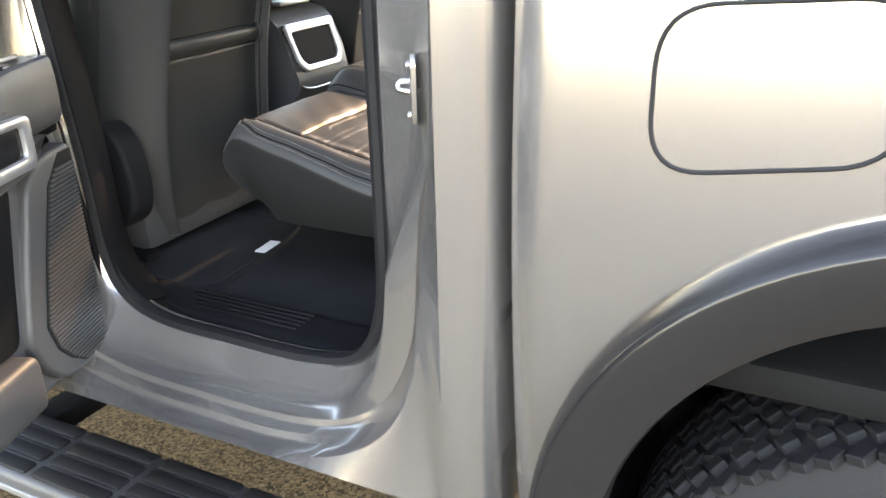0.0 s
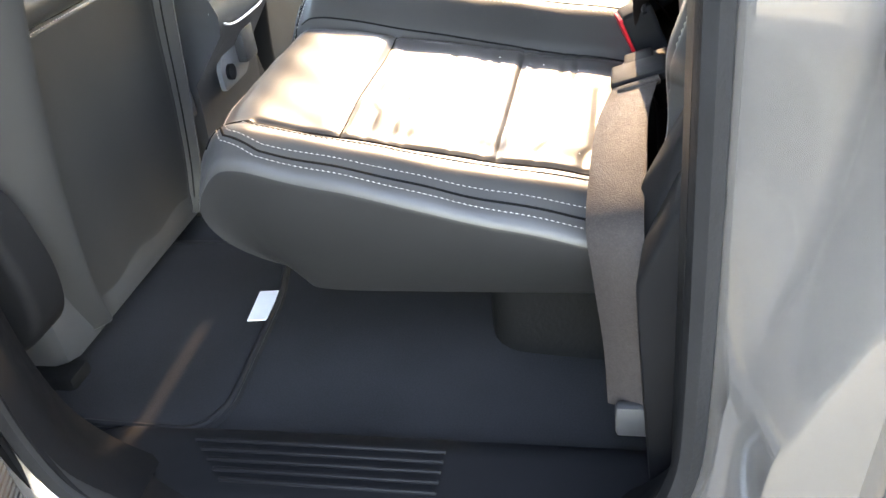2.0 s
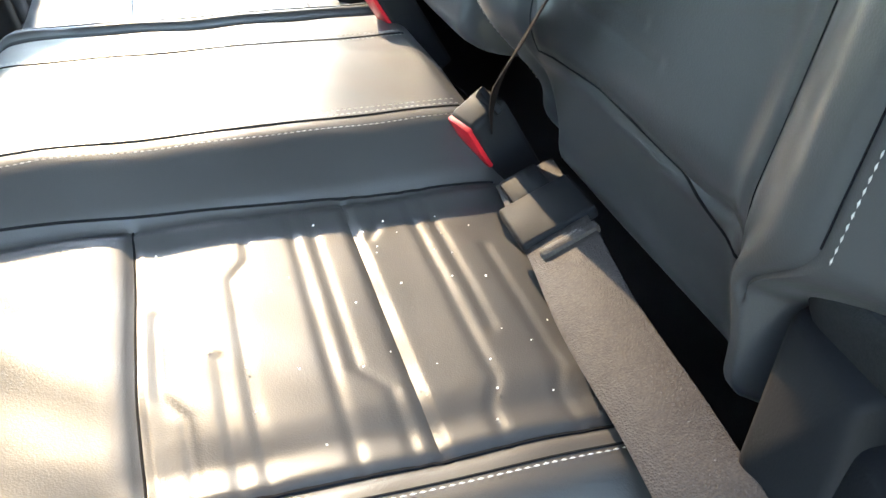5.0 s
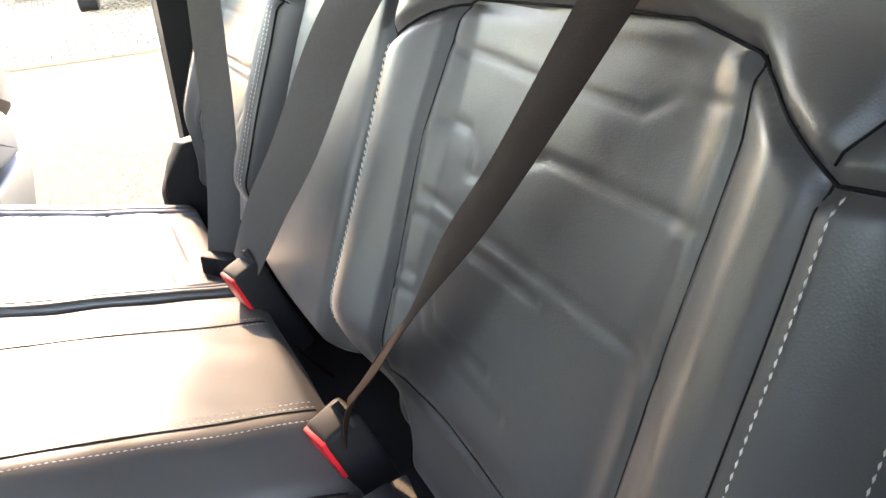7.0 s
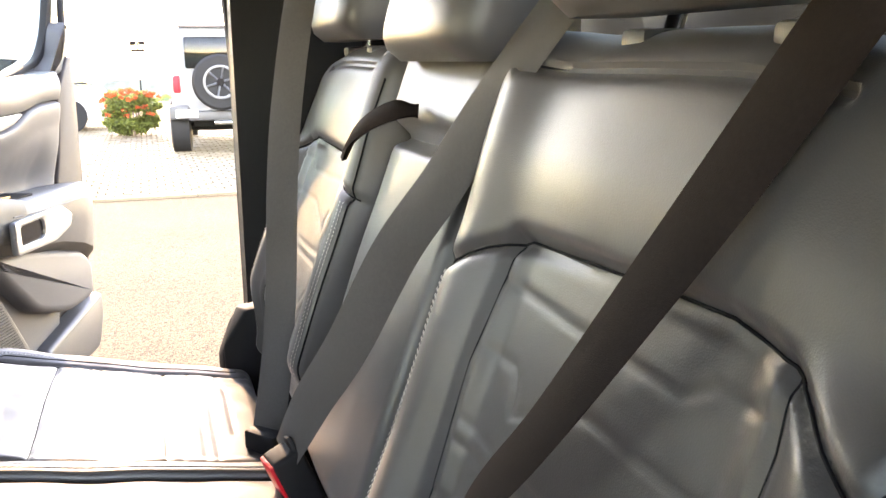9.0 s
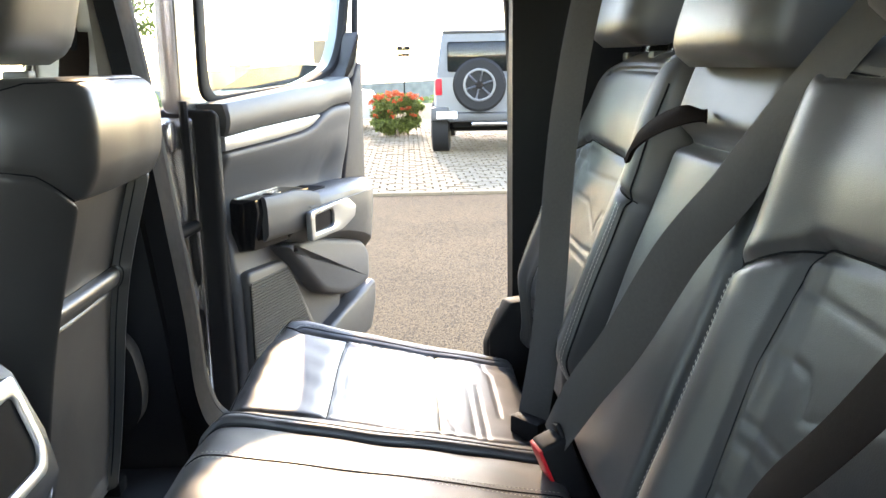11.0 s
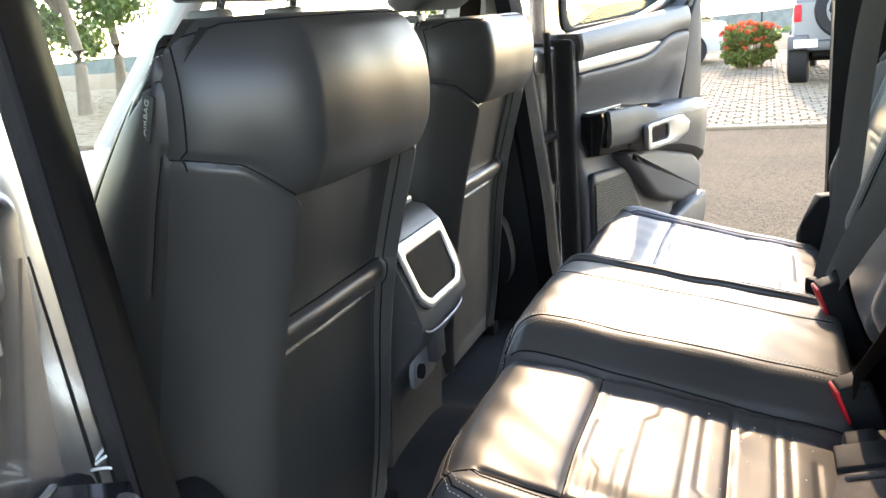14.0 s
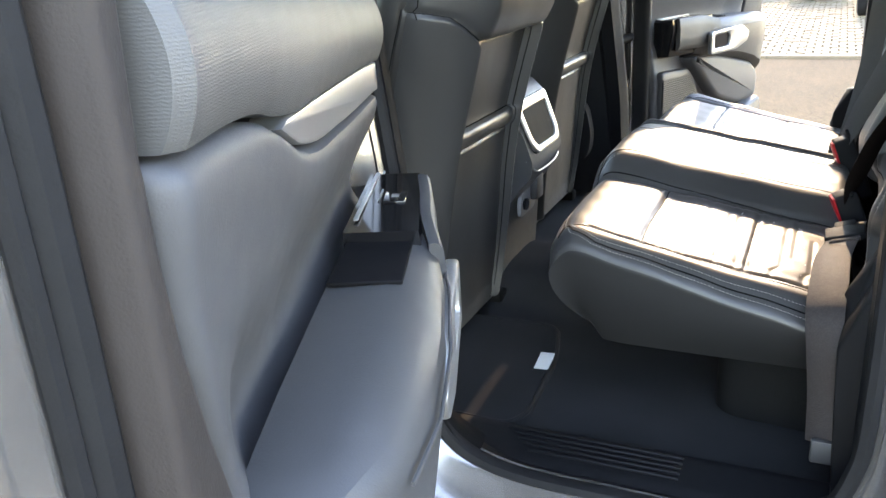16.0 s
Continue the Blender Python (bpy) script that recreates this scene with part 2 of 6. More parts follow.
def tube(path, r, sides=10, up=(0, 0, 1), flat=1.0, bm=None):
    """A bar with an oval section along a path; r may be a function of 0..1."""
    fr = frames_along([Vector(p) for p in path], Vector(up))
    rings = []
    for i, (p, d, s, n) in enumerate(fr):
        q = r(i / max(1, len(fr) - 1)) if callable(r) else r
        rings.append([p + s * math.cos(a) * q + n * math.sin(a) * q * flat for a in [2 * math.pi * k / sides for k in range(sides)]])
    return loft(rings, bm)


def strap(path, width, normals, th=0.0013, waves=0.0):
    """A flat webbing strap: path points, and the way its face looks at each of them."""
    pts = smooth_path(path, 10)
    ns = smooth_path(normals, 10)
    rings = []
    for i, p in enumerate(pts):
        d = (pts[min(i + 1, len(pts) - 1)] - pts[max(i - 1, 0)]).normalized()
        n = ns[i].normalized()
        s = d.cross(n).normalized()
        n = s.cross(d).normalized()
        w = width / 2
        rings.append([p - s * w - n * th * 0.5, p + s * w - n * th * 0.5, p + s * (w + th * 0.7), p + s * w + n * th * 0.5, p - s * w + n * th * 0.5, p - s * (w + th * 0.7)])
    return loft(rings)


def box(x0, x1, y0, y1, z0, z1, bevel=0.0, seg=2, m=None, bm=None):
    """A box with rounded edges."""
    b = bmesh.new()
    bmesh.ops.create_cube(b, size=1)
    bmesh.ops.transform(b, matrix=Matrix.Translation(((x0 + x1) / 2, (y0 + y1) / 2, (z0 + z1) / 2)) @ Matrix.Diagonal((x1 - x0, y1 - y0, z1 - z0, 1)), verts=b.verts)
    if bevel:
        bmesh.ops.bevel(b, geom=b.edges[:], offset=bevel, segments=seg, affect="EDGES", profile=0.5)
    if m:
        bmesh.ops.transform(b, matrix=m, verts=b.verts)
    if bm is None:
        return b
    me = bpy.data.meshes.new("t")
    b.to_mesh(me)
    bm.from_mesh(me)
    bpy.data.meshes.remove(me)
    b.free()
    return bm


def inset(poly, k):
    """The outline of (a, b) pairs moved inwards by k."""
    n = len(poly)
    area = sum(poly[i - 1][0] * poly[i][1] - poly[i][0] * poly[i - 1][1] for i in range(n))
    s = 1 if area > 0 else -1
    out = []
    for i in range(n):
        d = (Vector(poly[(i + 1) % n]) - Vector(poly[i - 1])).normalized()
        out.append((poly[i][0] - s * d.y * k, poly[i][1] + s * d.x * k))
    return out


def prism(poly, depth, m, bevel=0.0, seg=2):
    """A polygon of (a, b) pairs raised by depth along m's z, its upper rim rounded."""
    rings = [[(a, b, 0.0) for a, b in poly]]
    if bevel:
        bv = min(bevel, depth * 0.95)
        for k in range(seg + 1):
            q = k / seg * math.pi / 2
            rings.append([(a, b, depth - bv * (1 - math.sin(q))) for a, b in inset(poly, bv * (1 - math.cos(q)))])
    else:
        rings.append([(a, b, depth) for a, b in poly])
    return loft([[m @ Vector(p) for p in r] for r in rings])


def frame_prism(outer, inner, depth, m, bevel=0.002):
    """A plate with a hole: two outlines with as many points each."""
    rings = [[Vector((a, b, 0)) for a, b in outer], [Vector((a, b, depth)) for a, b in outer], [Vector((a, b, depth)) for a, b in inner], [Vector((a, b, 0)) for a, b in inner]]
    bm = loft(rings + [rings[0]], caps=False)
    bmesh.ops.remove_doubles(bm, verts=bm.verts, dist=1e-5)
    if bevel:
        es = [e for e in bm.edges if len(e.link_faces) == 2 and e.calc_face_angle(0) > 1.0]
        bmesh.ops.bevel(bm, geom=es, offset=bevel, segments=2, affect="EDGES", profile=0.5)
    bmesh.ops.transform(bm, matrix=m, verts=bm.verts)
    return bm


def rounded(poly, r, seg=5):
    """Rounds the corners of a polygon of (a, b) pairs."""
    out, n = [], len(poly)
    for i in range(n):
        p0, p1, p2 = Vector(poly[i - 1]), Vector(poly[i]), Vector(poly[(i + 1) % n])
        a, b = (p0 - p1), (p2 - p1)
        k = min(r, a.length * 0.45, b.length * 0.45)
        a, b = p1 + a.normalized() * k, p1 + b.normalized() * k
        for s in range(seg + 1):
            t = s / seg
            q = a * (1 - t) ** 2 + p1 * 2 * t * (1 - t) + b * t * t
            out.append((q.x, q.y))
    return out


def ease(x, xs, ys):
    """A smooth curve through (xs, ys)."""
    xs, ys = np.array(xs, float), np.array(ys, float)
    m = np.gradient(ys, xs)
    x = np.clip(x, xs[0], xs[-1])
    i = np.clip(np.searchsorted(xs, x) - 1, 0, len(xs) - 2)
    h = xs[i + 1] - xs[i]
    t = (x - xs[i]) / h
    return ys[i] * (2 * t ** 3 - 3 * t ** 2 + 1) + m[i] * h * (t ** 3 - 2 * t ** 2 + t) + ys[i + 1] * (3 * t ** 2 - 2 * t ** 3) + m[i + 1] * h * (t ** 3 - t ** 2)


def sm(a, b, v):
    k = np.clip((v - a) / (b - a), 0, 1)
    return k * k * (3 - 2 * k)


def line_distance(S, T, line):
    """Distance of each grid point to a polyline of (s, t) pairs."""
    best = np.full(S.shape, 9.0)
    for (a, b), (c, d) in zip(line, line[1:]):
        vx, vy = c - a, d - b
        L = vx * vx + vy * vy + 1e-12
        k = np.clip(((S - a) * vx + (T - b) * vy) / L, 0, 1)
        best = np.minimum(best, np.hypot(S - a - k * vx, T - b - k * vy))
    return best


def grooves(S, T, lines, depth, width):
    h = np.zeros(S.shape)
    for line in lines:
        h = np.maximum(h, np.exp(-(line_distance(S, T, line) / width) ** 2))
    return -depth * h


def pad(m, s0, s1, t0, t1, height, base, r=0.03, ns=40, nt=40, warp=None, edges=(1, 1, 1, 1), tuck=None):
    """An upholstered block: a height over a grid in (s, t), rounded at its four sides, closed by a skirt down to base.
    height takes arrays S, T; warp moves the finished (s, t, h); m places it."""
    s = np.linspace(0, 1, ns + 1)
    t = np.linspace(0, 1, nt + 1)
    S, T = np.meshgrid(s0 + (s1 - s0) * s, t0 + (t1 - t0) * t, indexing="ij")
    H = height(S, T)
    drop = np.zeros(S.shape)
    for on, d in zip(edges, (S - s0, s1 - S, T - t0, t1 - T)):
        if on:
            k = np.clip(1 - d / (r * on), 0, 1)
            drop += r * on * (1 - np.sqrt(np.clip(1 - k * k * 0.97, 0, 1)))
    low_h = base(S, T) if callable(base) else np.full(S.shape, float(base))
    H = np.maximum(H - drop, low_h)
    if warp:
        S, T, H = warp(S, T, H)
    bm = bmesh.new()
    top = [[bm.verts.new(m @ Vector((S[i, j], T[i, j], H[i, j]))) for j in range(nt + 1)] for i in range(ns + 1)]
    for i in range(ns):
        for j in range(nt):
            bm.faces.new((top[i][j], top[i + 1][j], top[i + 1][j + 1], top[i][j + 1]))
    rim = [(i, 0) for i in range(ns)] + [(ns, j) for j in range(nt)] + [(i, nt) for i in range(ns, 0, -1)] + [(0, j) for j in range(nt, 0, -1)]
    Sb, Tb, Hb = S, T, low_h
    sc, tc = (s0 + s1) / 2, (t0 + t1) / 2

    def ring(f, g):
        # f: share of the way down; g: share of the draw-in, at the front and at the flanks
        out = []
        for i, j in rim:
            lo = min(Hb[i, j], H[i, j] - 1e-4)
            ks, kt = np.clip((sc - Sb[i, j]) / (sc - s0), 0, 1) ** 4, np.clip(abs(tc - Tb[i, j]) / (tc - t0), 0, 1) ** 4
            gs = g * (tuck[0] * ks + 0.07 * ks * ks * kt) if tuck else 0.0
            gt = g * (tuck[1] * kt + 0.05 * ks * kt * kt) * (1 if Tb[i, j] < tc else -1) if tuck else 0.0
            out.append(bm.verts.new(m @ Vector((Sb[i, j] + gs, Tb[i, j] + gt, H[i, j] + (lo - H[i, j]) * f))))
        return out
    rows = [[top[i][j] for i, j in rim]]
    if tuck:
        rows += [ring(f, f ** 1.9) for f in (0.05, 0.1, 0.16, 0.23, 0.31, 0.4, 0.5, 0.6, 0.7, 0.8, 0.9)]
    rows.append(ring(1.0, 1.0))
    n = len(rim)
    for up_row, low_row in zip(rows, rows[1:]):
        for k in range(n):
            f = bm.faces.new((up_row[k], low_row[k], low_row[(k + 1) % n], up_row[(k + 1) % n]))
            f.material_index = 1 if tuck else 0
    bm.faces.new(rows[-1][::-1])
    return bm


def on_pad(spec, s, t, lift=0.0):
    """The place on a pad's skin at (s, t), for what is sewn onto it."""
    m, s0, s1, t0, t1, height, base, r, ns, nt, warp, edges = spec
    S, T = np.array([[s]], float), np.array([[t]], float)
    H = height(S, T)
    for on, d in zip(edges, (S - s0, s1 - S, T - t0, t1 - T)):
        if on:
            k = np.clip(1 - d / (r * on), 0, 1)
            H = H - r * on * (1 - np.sqrt(np.clip(1 - k * k * 0.97, 0, 1)))
    if warp:
        S, T, H = warp(S, T, H)
    return m @ Vector((float(S[0, 0]), float(T[0, 0]), float(H[0, 0]) + lift))


def along(line, step=0.006):
    out = []
    for (a, b), (c, d) in zip(line, line[1:]):
        n = max(1, int(math.hypot(c - a, d - b) / step))
        out += [(a + (c - a) * k / n, b + (d - b) * k / n) for k in range(n)]
    return out + [line[-1]]


def seam(spec, line, parent, r=0.0013, lift=0.0, mat=None, name="seam"):
    """A sewn seam: a thin dark line let into a pad's skin."""
    pts = [on_pad(spec, s, t, lift) for s, t in along(line)]
    return part(name, tube(pts, r, 6, spec[0].to_3x3() @ Vector((0, 0, 1))), mat or SEAM_SHADE, parent)


def sewn(spec, lines, parent, spacing=0.0052, r=0.0007):
    return stitches([[on_pad(spec, s, t, 0.0008) for s, t in along(q)] for q in lines], parent, spec[0].to_3x3() @ Vector((0, 0, 1)), spacing, r)


def hull(points, bevel=0.006, seg=2):
    """A solid spanned by its corners, with rounded edges."""
    bm = bmesh.new()
    for p in points:
        bm.verts.new(p)
    bmesh.ops.convex_hull(bm, input=bm.verts)
    bmesh.ops.dissolve_limit(bm, angle_limit=radians(4), verts=bm.verts, edges=bm.edges)
    bmesh.ops.bevel(bm, geom=bm.edges[:], offset=bevel, segments=seg, affect="EDGES", profile=0.5)
    return bm


def stitches(paths, parent, normal=(0, 0, 1), spacing=0.0065, r=0.0009, mat=None):
    """Rows of thread, each stitch a small lozenge, on top of a seam."""
    bm = bmesh.new()
    nrm = Vector(normal).normalized()
    for path in paths:
        pts = [Vector(p) for p in path]
        acc, k = 0.0, 0
        for a, b in zip(pts, pts[1:]):
            d = b - a
            L = d.length
            if L < 1e-6:
                continue
            d.normalize()
            s = d.cross(nrm).normalized()
            while acc < L:
                c = a + d * acc
                h = spacing * 0.40
                q = [c - d * h, c + s * r + nrm * r * 0.4, c + d * h, c - s * r + nrm * r * 0.4, c + nrm * r * 1.3]
                v = [bm.verts.new(p) for p in q]
                for i in range(4):
                    bm.faces.new((v[i], v[(i + 1) % 4], v[4]))
                acc += spacing
            acc -= L
    ob = part("stitching", bm, mat or THREAD, parent, "pale thread stitching")
    ob["kind"] = "stuff"
    return ob


def plane_matrix(origin, a, b):
    """A pose with its x along a and its y as near b as can be."""
    a = Vector(a).normalized()
    c = a.cross(Vector(b)).normalized()
    b = c.cross(a)
    m = Matrix((a, b, c)).transposed().to_4x4()
    m.translation = Vector(origin)
    return m


# ---- ground ----
def ground_sheet():
    xs = [-600, -120, -40, -15, -6, -3, 0, 3, 6, 15, 40, 120, 600]
    ys = [-600, -120, -40, -15, -6, -3, 0, 3, 6, 15, 21, 26, 40, 80, 160, 600]
    fall = lambda x, y: -0.038 * max(0, y - 21) - 0.0 * x
    bm = bmesh.new()
    vs = [[bm.verts.new((x, y, fall(x, y))) for y in ys] for x in xs]
    for i in range(len(xs) - 1):
        for j in range(len(ys) - 1):
            bm.faces.new((vs[i][j], vs[i + 1][j], vs[i + 1][j + 1], vs[i][j + 1]))
    tagged(part("ground", bm, ASPHALT, smooth=False), "sunlit worn asphalt of a car park", "ground", kind="structure")


ground_sheet()

# ---- the cab's shell ----
AP_Y = [-0.775, -0.788, -0.795, -0.806, -0.820, -0.838, -0.856, -0.872, -0.884, -0.892, -0.910, -0.926]
AP_OFF = [0.0, 0.014, 0.022, 0.036, 0.062, 0.092, 0.108, 0.116, 0.124, 0.136, 0.142, 0.150]
# the sill from the seal outwards: y, and the fall below the opening's edge
SILL = [(0.775, 0.0), (0.789, 0.005), (0.797, 0.006), (0.803, 0.013), (0.811, 0.030), (0.826, 0.046), (0.848, 0.055), (0.868, 0.057), (0.872, 0.066), (0.890, 0.070), (0.894, 0.079), (0.926, 0.082)]
# how far the far pillar stands before the near one
FAR_FORE = -0.07


def aperture(side=-1):
    """The rear door's opening, as x and z going round, with its outward ways."""
    pts = [(-0.262, 1.1), (-0.262, 0.85), (-0.27, 0.74), (-0.31, 0.662), (-0.40, 0.637), (-0.55, 0.635), (-0.70, 0.64), (-0.78, 0.675), (-0.812, 0.75), (-0.822, 0.9),
           (-0.845, 1.1), (-0.875, 1.35), (-0.90, 1.52), (-0.88, 1.60), (-0.80, 1.63), (-0.55, 1.635), (-0.36, 1.62), (-0.285, 1.56), (-0.265, 1.4), (-0.262, 1.25)]
    if side > 0:
        pts = [(x + FAR_FORE * min(1, max(0, (-0.27 - x) / 0.5)), z) for x, z in pts]
    path = smooth_path([(x, 0, z) for x, z in pts + [pts[0]]], 8)[:-1]
    out = []
    for i, p in enumerate(path):
        d = path[(i + 1) % len(path)] - path[i - 1]
        n = Vector((d.z, 0, -d.x)).normalized()
        if n.dot(p - Vector((-0.54, 0, 1.13))) < 0:
            n = -n
        out.append((p, n))
    return out


def rear_jamb(z):
    """The rear jamb's pressing at a height, from the seal outwards, as pairs of y and x."""
    at = lambda zs, xs: float(ease(z, zs, xs))
    left = at([0.70, 0.80, 0.87, 0.95, 1.05, 1.12, 1.3], [-0.236, -0.237, -0.230, -0.206, -0.188, -0.184, -0.184])
    step = at([0.70, 0.78, 0.84, 0.90, 0.965, 1.05, 1.12, 1.3], [-0.221, -0.219, -0.212, -0.190, -0.159, -0.158, -0.161, -0.163])
    chan = at([0.70, 0.79, 0.86, 0.94, 1.02, 1.12, 1.3], [-0.172, -0.167, -0.163, -0.156, -0.136, -0.135, -0.134])
    bead = at([0.70, 0.79, 0.91, 1.02, 1.12, 1.3], [-0.150, -0.146, -0.135, -0.122, -0.119, -0.117])
    return [(-0.775, -0.262), (-0.790, -0.248), (-0.797, -0.241), (-0.803, left - 0.006), (-0.812, left + 0.004), (-0.847, step - 0.004), (-0.851, step + 0.004), (-0.855, chan - 0.004),
            (-0.838, chan + 0.004), (-0.845, bead - 0.008), (-0.898, bead), (-0.906, bead + 0.010)]


def to_rect(p, x0, x1, z0, z1, y):
    c = Vector((-0.54, 0, 1.13))
    d = p - c
    k = min((x1 - c.x) / d.x if d.x > 0 else (x0 - c.x) / d.x if d.x < 0 else 99, (z1 - c.z) / d.z if d.z > 0 else (z0 - c.z) / d.z if d.z < 0 else 99)
    q = c + d * k
    return Vector((q.x, y, q.z))


def cab_side(side, truck):
    ap = aperture(side)
    fx = FAR_FORE if side > 0 else 0.0
    rings = []
    for k, (y, o) in enumerate(zip(AP_Y, AP_OFF)):
        ring = []
        for p, n in ap:
            plain = Vector((p.x + n.x * o * (1 if n.x > 0 else 0.8), -side * y, p.z + n.z * o * (1 if n.z > 0 else 0.5)))
            w = float(sm(0.60, 0.97, n.x))
            yy, xx = rear_jamb(p.z)[k]
            if n.z < 0:
                # sill and jambs meet in rounded corners
                fall = n.z * n.z
                reach, jy = (xx + 0.262, yy) if n.x > 0 else (o * 0.8, y)
                ring.append(Vector((p.x + n.x * reach, side * (SILL[k][0] * fall - jy * (1 - fall)), p.z + n.z * SILL[k][1])))
            else:
                ring.append(plain.lerp(Vector((xx, -side * yy, p.z)), w))
        rings.append(ring)
    for x0, x1, z0, z1, y in ((-1.0 + fx, -0.095, 0.556, 1.7, -0.935), (-1.03 + fx, -0.052, 0.553, 1.71, -0.932), (-1.04 + fx, -0.036, 0.546, 1.715, -0.918), (-1.045 + fx, -0.03, 0.542, 1.715, -0.895), (-1.045 + fx, -0.03, 0.54, 1.715, -0.70)):
        rings.append([Vector((q.x, -side * q.y, q.z)) for q in (to_rect(p, x0, x1, z0, z1, y) for p, n in ap)])
    inner = [Vector((p.x + n.x * (0.085 if side < 0 and n.x < 0 else 0.03), side * 0.70, p.z + n.z * 0.03)) for p, n in ap]
    land = [Vector((p.x, side * 0.765, p.z)) for p, n in ap]
    part("jamb_lining", loft([inner + [inner[0]], land + [land[0]]], closed=False), BLACK, truck, "black inner lining of the door opening")
    bm = loft([land] + rings, caps=False)
    part("cab_side", bm, PAINT, truck, "silver painted door jamb and sill")
    # rubber seal all round
    sec = [(math.cos(a) * 0.011, math.sin(a) * 0.014) for a in np.linspace(0, 2 * math.pi, 9)[:-1]]
    seal = []
    for p, n in ap + [ap[0]]:
        c = Vector((p.x + n.x * 0.004, side * 0.785, p.z + n.z * 0.004))
        seal.append([c + n * a + Vector((0, b, 0)) for a, b in sec])
    part("door_seal", loft(seal, caps=False), RUBBER, truck, "black rubber door seal")
    fore = [(p, n) for p, n in ap if p.x < -0.74 + fx]
    strip = [[Vector((p.x + n.x * o, side * y, p.z + n.z * o * 0.5)) for p, n in fore] for y, o in (((0.69, 0.03), (0.692, -0.004), (0.762, -0.008), (0.772, -0.004), (0.774, 0.01)) if side > 0 else ((0.69, 0.075), (0.692, 0.055), (0.73, 0.024), (0.766, -0.004), (0.790, -0.008), (0.792, 0.02)))]
    part("jamb_cover", loft([list(c) for c in zip(*strip)], caps=False), SEAM_SHADE, truck, "black rubber cover on the door jamb")
    for y, o, r in ((0.812, 0.030, 0.007), (0.846, 0.085, 0.006), (0.872, 0.128, 0.006)) if side > 0 else ():
        ring = [Vector((p.x + n.x * o, y, p.z + n.z * o * 0.5)) for p, n in ap + [ap[0]]]
        part("jamb_seal", tube(ring, r, 8, (0, 1, 0)), RUBBER, truck, "black rubber jamb seal")
    # scuff plate on the sill
    plate = part("scuff_plate", pad(Matrix.Translation((0, side * 0.705, 0)), -0.86, -0.26, -0.052, 0.06, lambda S, T: 0.632 + 0 * S, 0.60, 0.01, 24, 8), BLACK, truck, "black plastic sill plate with ridges")
    for k in range(5):
        y = side * (0.6705 + k * 0.0125)
        part("ridge", box(-0.74 + 0.012 * k, -0.475, y - 0.0025, y + 0.0025, 0.632, 0.6365, 0.0012, 1), BLACK, plate)
    # inner trim of the pillars
    up = loft([[Vector((x + dx + fx, side * y, z)) for x, y in ((-1.03, 0.80), (-1.03, 0.72), (-0.98, 0.695), (-0.90, 0.70), (-0.865, 0.765), (-0.88, 0.80))] for z, dx in ((1.22, -0.03), (1.4, -0.035), (1.62, -0.05))])
    part("pillar_cover", up, PILLAR, truck, "warm grey upper pillar cover")
    lo = loft([[Vector((x + dx + fx, side * y, z)) for x, y in ((-1.06, 0.80), (-1.06, 0.70), (-0.97, 0.682), (-0.87 if side > 0 else -0.91, 0.69), (-0.835 if side > 0 else -0.855, 0.765), (-0.85, 0.80))] for z, dx in ((0.60, 0.04), (0.75, 0.025), (0.9, 0.01), (1.218, -0.03))])
    part("lower_pillar_cover", lo, BLACK, truck, "black lower pillar cover")
    bk = loft([[Vector((x, side * y, z)) for x, y in ((0.0, 0.80), (0.0, 0.66), (-0.12, 0.655 + w), (-0.22, 0.672 + w), (-0.268, 0.71), (-0.268, 0.772), (-0.2, 0.80))] for z, w in ((0.62, 0.0), (0.8, 0.0), (1.1, 0.0), (1.35, 0.005), (1.62, 0.0))])
    part("rear_pillar_cover", bk, BLACK, truck, "black rear pillar cover")
    if side > 0:
        ad = part("belt_adjuster", box(-1.085, -1.035, min(side * 0.68, side * 0.70), max(side * 0.68, side * 0.70), 1.44, 1.56, 0.006, 3), PILLAR, truck, "beige front belt height adjuster")
        part("belt_guide", box(-1.085, -1.025, min(side * 0.668, side * 0.69), max(side * 0.668, side * 0.69), 1.395, 1.44, 0.008, 3), BLACK, ad)
        part("front_belt", strap([(-1.03, side * 0.675, 1.43), (-1.035, side * 0.672, 1.36), (-1.07, side * 0.675, 1.2), (-1.12, side * 0.67, 0.95), (-1.13, side * 0.66, 0.72)], 0.047, [(0.6, -side, 0.1)] * 5), WEB, truck, "black front seat belt")
    # hinges and wiring in the front of the jamb
    for z in (0.82, 1.20):
        part("door_hinge", box(-0.905 + fx, -0.855 + fx, min(side * 0.84, side * 0.90), max(side * 0.84, side * 0.90), z, z + 0.06, 0.008), PAINT, truck)
    part("wiring_boot", tube(smooth_path([(-0.875 + fx, side * 0.80, 1.04), (-0.865 + fx, side * 0.85, 1.035), (-0.87 + fx * 0.5, side * 0.90, 1.045)], 5), 0.014, 10), RUBBER, truck, "black wiring boot")
    for k in range(3):
        part("wire", tube(smooth_path([(-0.868 + fx, side * 0.80, 1.05), (-0.85 + fx, side * (0.80 - 0.004 * k), 1.055 + 0.008 * k), (-0.838 + fx, side * 0.79, 1.05 + 0.014 * k)], 4), 0.0012, 6), PAPER, truck, "loose pale wire")


truck = thing("pickup_truck", "silver double cab pickup truck with both rear doors open", "truck")
cab_side(-1, truck)
cab_side(1, truck)
part("cab_floor", pad(Matrix(), -2.4, 0.0, -0.70, 0.70, lambda S, T: 0.612 + 0.05 * np.exp(-(T / 0.16) ** 4) * (S < -0.75) + 0 * S, 0.5, 0.01, 40, 40), CARPET, truck, "black carpeted cab floor")
part("rear_wall", box(-0.005, 0.02, -0.75, 0.75, 0.55, 1.42, 0.004), PLASTIC, truck)


